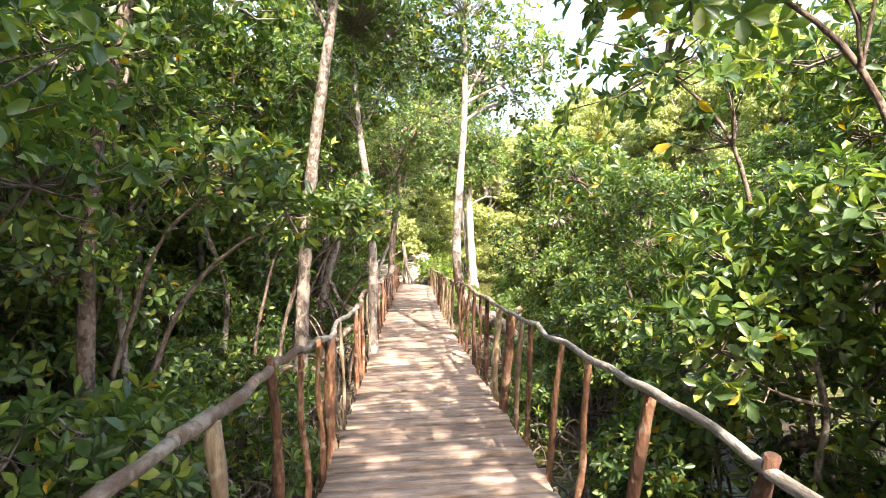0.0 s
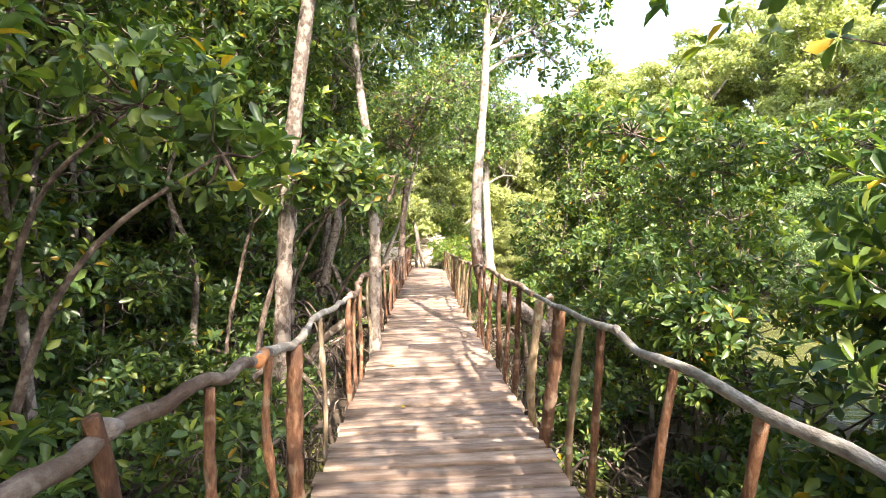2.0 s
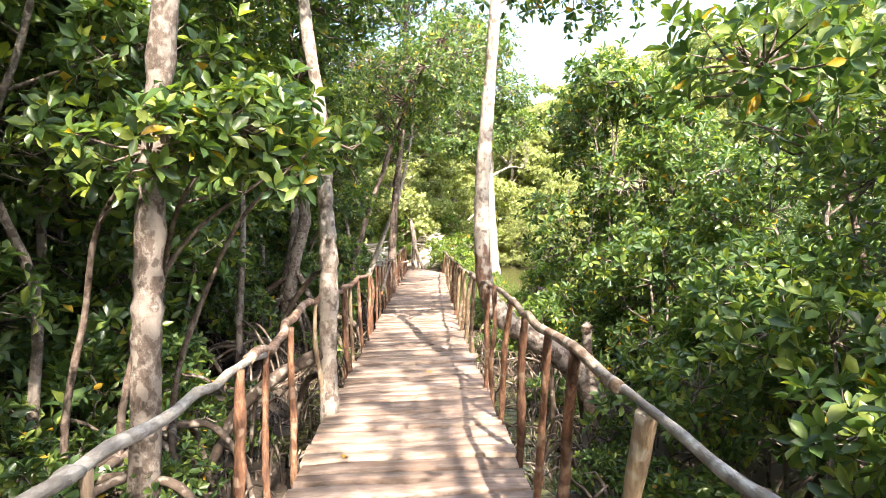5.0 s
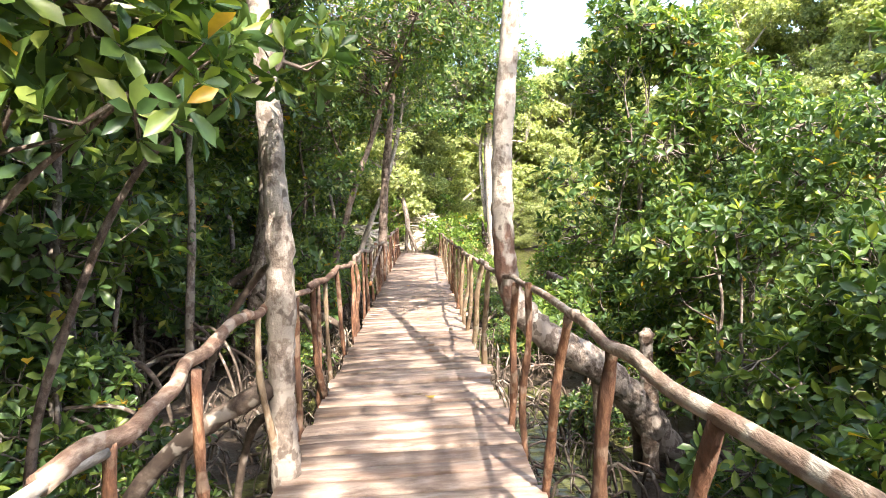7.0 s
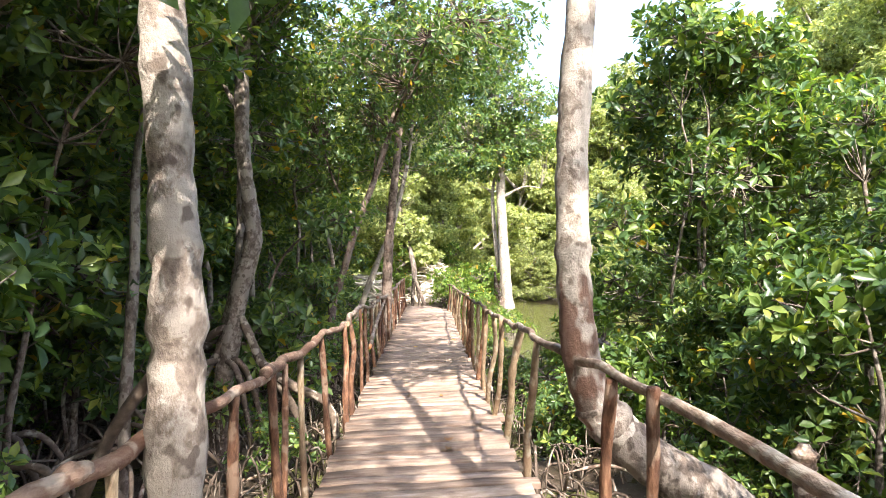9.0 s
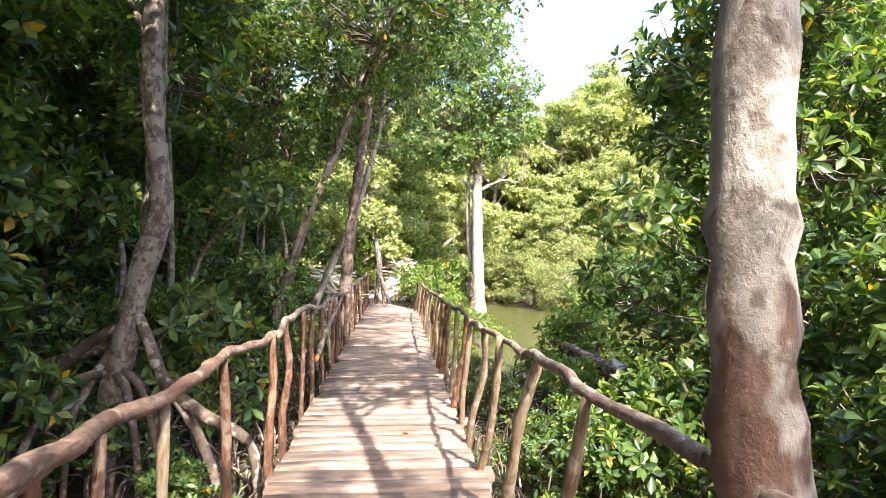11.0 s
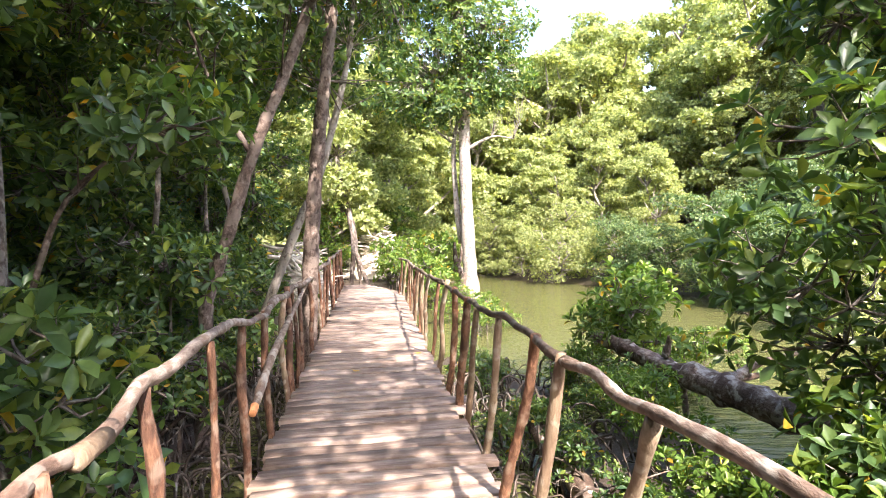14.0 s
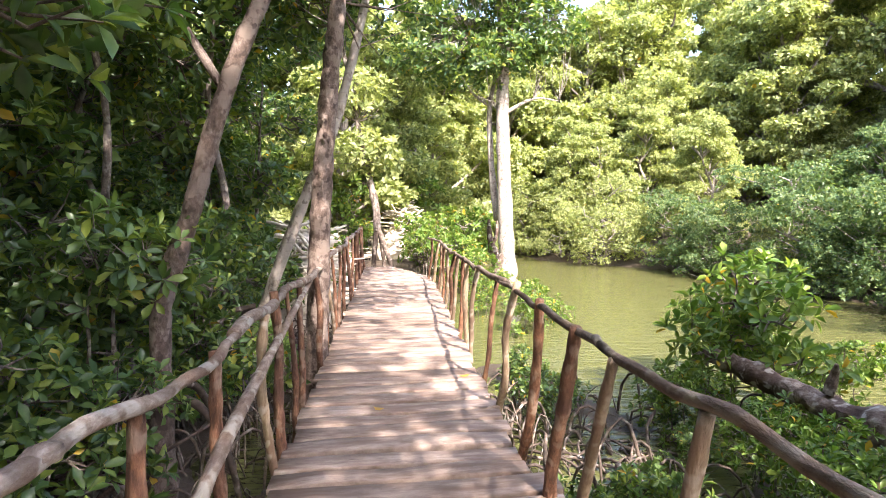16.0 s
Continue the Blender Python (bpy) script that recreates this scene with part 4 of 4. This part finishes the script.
def dead_branch(x, y, length, seed, rise):
    g = np.random.default_rng(seed)
    thing = base("dead_branch", (x, y, land(x, y)), "fallen grey mangrove branch lying in the undergrowth", "branch")
    a = g.uniform(0, 6.283)
    d = np.array([math.cos(a), math.sin(a), 0]) * length
    if left_edge(y + d[1]) - 0.25 < x + d[0] < right_edge(y + d[1]) + 0.25:
        d = -d
    p = [np.r_[d * f + g.normal(size=3) * 0.04 + [0, 0, 0.03 + rise * f], 0.022 * (1.15 - 0.8 * f)] for f in (0, 0.3, 0.6, 1.0)]
    limb("stem", p, DRIFT, thing, g, 4, 6)
    side = np.array([-d[1], d[0], 0]) * 0.35
    limb("twig", [np.r_[p[1][:3], 0.013], np.r_[p[1][:3] + d * 0.15 + side * 0.5 + [0, 0, 0.1], 0.009], np.r_[p[1][:3] + d * 0.3 + side + [0, 0, 0.16], 0.004]], DRIFT, thing, g, 3, 5)


dead_rng = np.random.default_rng(91)
for k in range(40):
    y = -1 + k * 0.55
    dead_branch(off_left(y, dead_rng.uniform(0.9, 2.2)), y, dead_rng.uniform(0.6, 1.4), 400 + k, dead_rng.uniform(0.05, 0.7))
for k in range(14):
    y = 2 + k * 0.95
    dead_branch(off_right(y, dead_rng.uniform(0.9, 1.9)), y, dead_rng.uniform(0.5, 1.1), 450 + k, dead_rng.uniform(0.0, 0.3))


def tangle_mesh(seed, count):
    """Criss-crossing thin roots and fallen sticks over one patch of mud, 1.5 m long and 1.3 m deep."""
    g = np.random.default_rng(seed)
    pieces = []
    for k in range(count):
        c = np.array([g.uniform(-0.65, 0.65), g.uniform(-0.8, 0.8), 0.0])
        a, ln = g.uniform(0, 6.283), g.uniform(0.25, 0.75)
        d = np.array([math.cos(a), math.sin(a), 0]) * ln * 0.5
        d[0] *= 0.7
        top = g.uniform(0.04, 0.42) if g.random() < 0.55 else g.uniform(0.0, 0.1)
        r = g.uniform(0.005, 0.014)
        p = [np.r_[c - d + [0, 0, -0.12], r], np.r_[c - d * 0.6 + [0, 0, top * 0.7], r * 1.1], np.r_[c + g.normal(size=3) * 0.04 + [0, 0, top], r], np.r_[c + d * 0.7 + [0, 0, top * 0.6], r * 0.85], np.r_[c + d + [0, 0, -0.10], r * 0.7]]
        pieces.append(tube(bend(p, 2), 4, cap=False))
    v, t = join(pieces)
    return mesh_np("root", v, t, ROOT, True)


tangles = [tangle_mesh(500 + k, 80) for k in range(5)]
for k in range(34):
    side, y = (-1, -3.5 + (k % 20) * 1.32) if k < 20 else (1, -2.5 + (k - 20) * 1.35)
    x = off_left(y, 0.82) if side < 0 else off_right(y, 0.85)
    ob = base("root_tangle", (x, y, -0.66), "tangle of thin grey-brown stilt roots and sticks on wet mud", "roots", "root tangles")
    ob.rotation_euler = (0, 0, radians(7 + (180 if k % 2 else 0)))
    tagged(child("root", tangles[k % 5], ob), kind="stuff")

# ---------------------------------------------------------------- undergrowth and forest
def wooded(name, seed, height, spread, label, count=4200, leaf=None):
    """A leafy tree or bush seen from afar: trunk with limbs in one piece, and a ragged crown down to the ground."""
    rng = np.random.default_rng(seed)
    tree = base(name, (0, 0, 0), label, name)
    line = [(rng.normal() * 0.05 * k, rng.normal() * 0.05 * k, -0.1 + height * 0.9 * k / 6, 0.02 * height * (1.05 - 0.14 * k)) for k in range(7)]
    pieces, blobs, starts = [tube(bend(line, 3), 6, 0.05, rng)], [], [np.array(line)[1:, :3]]
    for i in range(30):
        f = 0.08 + 0.92 * i / 29
        o = np.array(line[min(int(f * 6), 6)][:3])
        a = i * 2.4 + rng.uniform(-0.5, 0.5)
        reach = spread * (0.35 + 0.65 * math.sin(min(f + 0.22, 1.0) * 2.7)) * rng.uniform(0.6, 1.1)
        tip = np.array([o[0] + math.cos(a) * reach * 0.72, o[1] + math.sin(a) * reach * 0.72, height * f])
        pieces.append(tube(bend([np.r_[o, 0.009 * height], np.r_[(o + tip) / 2 + rng.normal(size=3) * 0.1, 0.006 * height], np.r_[tip, 0.002 * height]], 3), 5))
        starts.append(np.array([(o + tip) / 2, tip]))
        q = spread * rng.uniform(0.18, 0.36)
        blobs.append((*tip, q, q, q * rng.uniform(0.3, 0.6)))
    v, t = join(pieces)
    child("trunk", mesh_np("trunk", v, t, BARK_WHITE, True), tree)
    spots, outs = cloud(blobs, count, rng, 0.15)
    keep = spots[:, 2] > 0.02 * height
    v, t = leaves(spots[keep], outs[keep], rng, 6, 0.016 * height + 0.03, False, 0.27)
    tagged(child("crown", mesh_np("crown", v, t, leaf or LEAF_FAR_HAZED), tree), kind="stuff")
    return tree


GREEN = "glossy green leathery leaves in rosettes"
kinds = {
    "low": [mangrove("mangrove_bush", 100 + i, 1.05, 0.62, 0.1, 150, girth=0.022, roots=5, label="low mangrove bush with " + GREEN, stems=2) for i in range(4)],
    "mid": [mangrove("mangrove_bush", 120 + i, 2.0, 0.95, 0.12, 330, girth=0.032, roots=6, label="dense mangrove bush with " + GREEN, stems=2) for i in range(4)],
    "sap": [mangrove("mangrove_tree", 140 + i, 3.6, 1.25, 0.22, 560, girth=0.05, roots=7, label="young mangrove tree, thin trunk and " + GREEN) for i in range(4)],
    "tall": [mangrove("mangrove_tree", 160 + i, 7.2, 2.1, 0.42, 900, girth=0.085, roots=4, per=7, length=0.15, fine=False, label="tall thin mangrove tree with a dark leafy crown") for i in range(4)],
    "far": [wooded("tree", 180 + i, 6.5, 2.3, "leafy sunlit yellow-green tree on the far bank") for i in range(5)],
    "bank": [wooded("tree", 320 + i, 5.2, 2.0, "leafy green tree on the far bank above the water", 3600, LEAF_BANK_SHADED) for i in range(4)],
    "shade": [wooded("bush", 330 + i, 1.8, 1.25, "dark green bushy mangrove at the far water line", 1700, LEAF_BANK_SHADED) for i in range(3)],
    "stilt": [mangrove("mangrove_tree", 220 + i, 5.6, 1.5, 0.58, 420, girth=0.045, roots=9, length=0.13, fine=False, label="thin mangrove tree high on a tangle of stilt roots") for i in range(4)],
    "thicket": [mangrove("mangrove_tree", 240 + i, 3.2, 1.3, 0.08, 620, girth=0.032, roots=4, length=0.145, fine=False, label="dense shaded young mangrove, leafy down to the mud", stems=2) for i in range(4)],
    "rooty": [mangrove("mangrove_bush", 280 + i, 2.5, 0.95, 0.42, 330, girth=0.03, roots=17, label="mangrove bush high on a dense fan of thin stilt roots", stems=2) for i in range(3)],
    "bigbush": [mangrove("mangrove_tree", 261, 4.5, 1.2, 0.08, 1000, girth=0.03, roots=7, length=0.12, label="tall bushy mangrove full of " + GREEN, stems=3)],
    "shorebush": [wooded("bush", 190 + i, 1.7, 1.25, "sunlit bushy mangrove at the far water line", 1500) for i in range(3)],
    "pale": [mangrove("mangrove_bush", 200 + i, 1.2, 0.75, 0.1, 190, girth=0.02, roots=5, length=0.105, leaf=LEAF_PALE, label="sunlit yellow-green mangrove bush at the water", stems=2) for i in range(2)],
}
used = {k: 0 for k in kinds}
place_rng = np.random.default_rng(77)


def plant(kind, x, y, z=None, scale=1.0, which=None, turn=None):
    """Sets one more plant of the kind; the first of each shape is the pattern itself."""
    shapes = kinds[kind]
    if kind in ("low", "mid", "pale"):
        for px, py, pr in POOLS:
            if math.hypot(x - px, y - py) < pr + 0.1:
                x += (pr + 0.15) * (1 if px > left_edge(py) else -1)
    n = used[kind]
    used[kind] += 1
    src = shapes[which if which is not None else n % len(shapes)]
    z = land(x, y) if z is None else z
    a = place_rng.uniform(0, 360) if turn is None else turn
    m = pose(x, y, max(z, -0.8), place_rng.uniform(-4, 4), place_rng.uniform(-4, 4), a)
    s = scale * place_rng.uniform(0.9, 1.12)
    if n < len(shapes) and which is None:
        ob = src
        ob.matrix_basis = m @ Matrix.Scale(s, 4)
    else:
        ob = copy_thing(src, m)
        ob.scale = (s, s, s)
    bank = "plants across the creek" if x > shore(y) - 1 else "mangroves beside the boardwalk"
    return tagged(ob, group=bank)


def spray(x, y, z, size, count, root, seed, leaf=None):
    """An overhanging leafy bough of a mangrove that stands beside the walkway."""
    blobs = [(x, y, z, size, size, size * 0.6), (x + 0.3 * size, y + 0.5 * size, z + 0.35 * size, size * 0.7, size * 0.7, size * 0.45)]
    rx, ry = root
    line = [(rx, ry, -0.7, 0.028), (rx + 0.02, ry, 0.3, 0.025), (rx + 0.2 * (x - rx), ry + 0.03, 1.0, 0.021), (rx * 0.5 + x * 0.5, ry * 0.5 + y * 0.5, z * 0.8, 0.015), (x, y, z, 0.006)]
    return big_tree("mangrove tree with a leafy bough hanging towards the walkway", line, BARK_BROWN, seed, blobs, count, [], roots_at(rx, ry, 0.1, 5, 0.6, seed), 8, leaf=leaf)


spray(-1.65, 0.2, 1.95, 0.6, 90, (-2.6, 0.4), 301)
spray(-1.3, -1.0, 2.25, 0.65, 100, (-2.4, -1.2), 302)
spray(-2.0, 2.4, 2.3, 0.8, 130, (-3.0, 2.3), 303)
spray(-1.05, 1.45, 2.12, 0.42, 60, (-2.2, 1.5), 309)
spray(2.1, 1.3, 2.7, 0.8, 100, (3.0, 1.4), 304)
spray(1.7, -0.4, 2.7, 0.7, 90, (2.9, -0.5), 305)
spray(-0.98, 4.55, 2.10, 0.46, 85, (-2.0, 4.9), 312)
spray(-1.35, 4.2, 1.95, 0.42, 70, (-2.2, 4.5), 313)
spray(-0.62, 5.35, 2.1, 0.24, 18, (-1.9, 5.2), 314)
spray(-0.80, 4.5, 1.82, 0.32, 36, (-1.9, 4.6), 316)
spray(-0.62, 1.35, 1.82, 0.30, 22, (-1.7, 1.2), 315)
spray(-2.2, 11.6, 1.95, 0.45, 70, (-3.3, 11.8), 306)
spray(-2.6, 8.2, 2.9, 0.8, 130, (-3.4, 8.0), 307)
spray(2.0, 4.6, 2.3, 0.6, 90, (2.7, 4.6), 310)
# understorey along the left side
for i in range(40):
    y = -4.5 + i * 0.7
    if place_rng.random() < (0.9 if y < 3 else 0.3 if 6.5 < y < 11.5 else 0.55):
        plant("low", off_left(y, place_rng.uniform(0.85, 1.5)), y, scale=place_rng.uniform(0.55, 0.9))
for i in range(26):
    y = -4.5 + i * 1.05
    if not 8.0 < y < 10.6:
        plant("low", off_left(y, place_rng.uniform(1.7, 2.6)), y, scale=place_rng.uniform(0.8, 1.2))
for i in range(22):
    y = -4.5 + i * 1.25
    plant("mid", off_left(y, place_rng.uniform(2.6, 4.0)), y, scale=place_rng.uniform(0.8, 1.1))
for i in range(36):
    y = -3.5 + i * 0.78
    plant("thicket", off_left(y, place_rng.uniform(2.9, 3.8) if i % 2 else place_rng.uniform(4.2, 6.4)), y, scale=place_rng.uniform(0.75, 1.15))
for y, d in ((-2.2, 1.7), (0.6, 2.1), (2.4, 1.9), (3.3, 2.6), (5.0, 1.9), (6.6, 1.7), (7.7, 2.3), (8.7, 1.6), (9.6, 2.6), (11.9, 1.5), (12.7, 2.3), (14.4, 1.5), (15.8, 2.2), (16.9, 1.2), (18.2, 1.8), (19.6, 1.5)):
    plant("stilt", off_left(y, d + 0.2), y, scale=place_rng.uniform(0.9, 1.15))
for i in range(22):
    y = -4.5 + i * 1.35
    plant("sap", off_left(y, place_rng.uniform(2.4, 4.4)), y, scale=place_rng.uniform(0.9, 1.25))
for i in range(44):
    y = -7 + (i // 2) * 1.7 + place_rng.uniform(-0.6, 0.6)
    if y > 18.5 and i % 2:
        continue
    plant("tall", off_left(y, (2.9 if i % 2 else 5.6) + place_rng.uniform(0, 2.0)), y, scale=place_rng.uniform(0.85, 1.2))
for i in range(20):
    y = -6 + i * 2.0
    plant("far", off_left(y, 8.5 + place_rng.uniform(0, 3.0)), y, scale=place_rng.uniform(0.9, 1.2))

# right side down to the creek
for i in range(34):
    y = -4.5 + i * 0.62
    if abs(y - 7.0) > 0.5:
        plant("low", off_right(y, place_rng.uniform(0.6, 0.95)), y, scale=place_rng.uniform(0.42, 0.66) * (0.8 if y > 12 else 1))
for i in range(19):
    y = -4.5 + i * 0.85
    if abs(y - 7.1) > 0.45:
        plant("mid" if y < -2 or 2.0 < y < 8.0 else "low", off_right(y, place_rng.uniform(1.35, 1.95)), y, scale=place_rng.uniform(0.7, 0.95))
for i in range(11):
    y = -4.5 + i * 1.4
    if -2.0 < y < 4.5:
        plant("stilt", off_right(y, place_rng.uniform(2.0, 3.4)), y, scale=place_rng.uniform(0.55, 0.68))
    else:
        plant("mid", off_right(y, place_rng.uniform(2.1, 3.2)), y, scale=place_rng.uniform(0.8, 1.1))
for i in range(9):
    y = -3.0 + i * 1.6
    plant("sap", off_right(y, place_rng.uniform(2.8, 4.3)), y, scale=place_rng.uniform(0.75, 1.1))
for i in range(10):
    y = -1.2 + i * 0.32
    plant("rooty", off_right(y, 2.0 + (i % 3) * 0.8 + place_rng.uniform(-0.1, 0.3)), y, scale=place_rng.uniform(0.75, 0.95))
plant("bigbush", 2.05, 11.0, scale=1.08)
plant("bigbush", 2.8, 11.5, scale=1.1, turn=140)
plant("mid", 1.65, 10.9, scale=0.55)
plant("mid", 2.5, 10.8, scale=0.75)
for x, y, s in ((1.15, 10.5, 0.7), (0.85, 11.3, 0.55), (1.5, 15.1, 0.8), (2.0, 15.15, 1.15), (2.5, 15.0, 0.65), (0.9, 14.6, 0.45), (0.55, 14.0, 0.45), (1.1, 13.4, 0.5), (1.0, 12.6, 0.5)):
    plant("pale", x, y, scale=s)
for x, y, s in ((0.0, 18.8, 0.55), (0.3, 19.6, 0.6), (-0.3, 21.3, 0.6), (-0.7, 22.6, 0.8), (-1.1, 23.5, 1.0), (-1.8, 24.2, 1.1), (-0.4, 20.2, 0.5), (-1.7, 24.9, 0.7), (-3.7, 25.6, 0.9), (-1.0, 25.6, 1.4), (-2.8, 27.6, 1.9), (-4.6, 26.2, 1.6), (-3.9, 22.6, 1.0), (-1.7, 23.6, 0.8)):
    plant("pale", x, y, scale=s)

# unseen trees added for shade behind the walker and over the creek's right bank
for x, y, k, s in ((0.9, -7.0, "tall", 0.9), (-1.3, -3.6, "tall", 0.95), (-0.5, -9.0, "tall", 1.05), (4.6, -8.5, "tall", 0.9), (-3.0, -8.0, "tall", 1.1), (3.6, -2.0, "mid", 1.2)):
    plant(k, x, y, scale=s)

# a taller grove at the walker's back, out of view, added to deepen the shade
for x, y, s in ((1.2, -6.6, 1.2), (3.6, -8.0, 1.3), (0.2, -5.2, 1.1), (-1.4, -6.6, 1.2)):
    plant("tall", x, y, scale=s)
for i in range(7):
    y = 11.6 + i * 0.85
    plant("mid", off_left(y, place_rng.uniform(1.3, 1.9)), y, scale=place_rng.uniform(0.7, 0.9))

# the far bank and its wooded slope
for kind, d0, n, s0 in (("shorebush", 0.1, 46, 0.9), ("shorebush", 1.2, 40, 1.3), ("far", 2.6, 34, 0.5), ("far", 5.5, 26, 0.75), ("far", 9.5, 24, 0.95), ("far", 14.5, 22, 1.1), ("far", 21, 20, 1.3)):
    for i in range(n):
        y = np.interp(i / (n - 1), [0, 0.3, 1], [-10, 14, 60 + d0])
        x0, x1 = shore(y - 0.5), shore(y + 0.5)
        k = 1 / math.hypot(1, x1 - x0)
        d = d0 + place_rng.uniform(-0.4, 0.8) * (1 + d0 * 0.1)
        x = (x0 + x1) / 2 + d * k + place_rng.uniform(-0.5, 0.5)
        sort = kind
        # low plants on the near stretch get the leaves with shade in their colour
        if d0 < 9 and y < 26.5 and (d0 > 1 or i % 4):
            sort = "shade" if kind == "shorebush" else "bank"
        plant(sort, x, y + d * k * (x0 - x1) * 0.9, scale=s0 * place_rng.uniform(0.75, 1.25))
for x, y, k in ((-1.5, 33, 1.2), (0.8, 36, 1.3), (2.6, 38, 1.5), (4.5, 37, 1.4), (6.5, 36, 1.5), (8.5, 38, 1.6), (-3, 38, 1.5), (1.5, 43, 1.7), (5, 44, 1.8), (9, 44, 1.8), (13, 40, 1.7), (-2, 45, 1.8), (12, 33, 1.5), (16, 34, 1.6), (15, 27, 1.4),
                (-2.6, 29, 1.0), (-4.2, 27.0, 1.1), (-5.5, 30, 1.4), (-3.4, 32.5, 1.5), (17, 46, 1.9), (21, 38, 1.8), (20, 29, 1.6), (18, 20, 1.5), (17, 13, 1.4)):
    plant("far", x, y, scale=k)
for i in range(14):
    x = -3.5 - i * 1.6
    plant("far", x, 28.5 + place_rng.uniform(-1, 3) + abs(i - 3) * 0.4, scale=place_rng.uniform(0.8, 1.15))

# ---------------------------------------------------------------- the deck, plank by plank
deck = base("boardwalk", (0, 0, 0), "narrow boardwalk of worn sun-bleached planks over the mud", "boardwalk", kind="structure")
rng = np.random.default_rng(8)
for side in (-1, 1):
    line = [((left_edge(y) + 0.16) if side < 0 else (right_edge(y) - 0.16), y, -0.10, 0.05) for y in np.linspace(DECK_FROM, DECK_TO, 16)]
    limb("beam", line, BEAM, deck, rng, 2, 8, 0.06)
for i, y in enumerate(np.arange(DECK_FROM + 0.4, DECK_TO, 1.8)):
    for x in (left_edge(y) + 0.16, right_edge(y) - 0.16):
        limb("pile", [(x, y, -0.95, 0.06), (x + 0.01, y, -0.5, 0.055), (x, y, -0.13, 0.05)], BEAM, deck, rng, 2, 8, 0.06)


def plank_mesh(seed):
    g = np.random.default_rng(seed)
    xs = np.array([-0.5, -0.3, 0.0, 0.26, 0.5])
    rows = []
    for i, x in enumerate(xs):
        w0, w1 = -0.5 + g.normal() * 0.035, 0.5 + g.normal() * 0.035
        z = g.normal() * 0.004
        c = 0.07
        rows.append([(x + g.normal() * 0.002, w0, -0.035), (x, w0, z - 0.008), (x, w0 + c, z), (x, w1 - c, z + g.normal() * 0.002), (x, w1, z - 0.008), (x, w1, -0.035)])
    v = np.array(rows).reshape(-1, 3)
    t = []
    for i in range(4):
        for j in range(6):
            a, b = i * 6 + j, i * 6 + (j + 1) % 6
            t += [(a, a + 6, b + 6), (a, b + 6, b)]
    for o, flip in ((0, False), (24, True)):
        for j in range(1, 5):
            f = (o, o + j, o + j + 1)
            t.append(f[::-1] if flip else f)
    return mesh_np("plank", v, np.array(t), PLANK)


shapes = [plank_mesh(i) for i in range(10)]
y, i = DECK_FROM, 0
while y < DECK_TO:
    w = rng.uniform(0.11, 0.20)
    c = y + w / 2
    l, r = left_edge(c) - rng.uniform(0, 0.05), right_edge(c) + rng.uniform(0, 0.05)
    if rng.random() < 0.06:
        r += 0.09
    ob = child("plank", shapes[i % 10], deck)
    ob.matrix_basis = pose((l + r) / 2, c, rng.normal() * 0.004, rng.normal() * 0.6, rng.normal() * 0.25, 7.0 + rng.normal() * 0.5) @ Matrix.Diagonal((r - l, w * 1.0, 1, 1))
    y += w + (rng.uniform(0.014, 0.030) if rng.random() < 0.48 else rng.uniform(0.004, 0.010))
    i += 1

# ---------------------------------------------------------------- fallen leaves on the deck
DRY, nt, bsdf = material("dry_leaf", 0.6)
info = nt.nodes.new("ShaderNodeObjectInfo")
nt.links.new(ramp(nt, info.outputs["Random"], [(0.0, (0.45, 0.30, 0.05)), (0.5, (0.34, 0.14, 0.05)), (1.0, (0.18, 0.10, 0.05))]), bsdf.inputs["Base Color"])
v, t = leaves(np.zeros((1, 3)), np.array([[0.0, 0.0, 1.0]]), np.random.default_rng(2), 1, 0.11, True)
v = v - v.mean(0)
u = np.linalg.svd(v - v.mean(0))[2]
v = v @ u.T
litter = mesh_np("fallen_leaf", v, t, DRY)
for k in range(10):
    y = rng.uniform(-0.5, 18)
    x = rng.uniform(left_edge(y) + 0.08, right_edge(y) - 0.08)
    ob = tagged(new("fallen_leaf", litter), "curled dry mangrove leaf lying on the planks", "leaf", "fallen leaves")
    ob.matrix_basis = pose(x, y, 0.012, rng.uniform(-8, 8), rng.uniform(-8, 8), rng.uniform(0, 360))
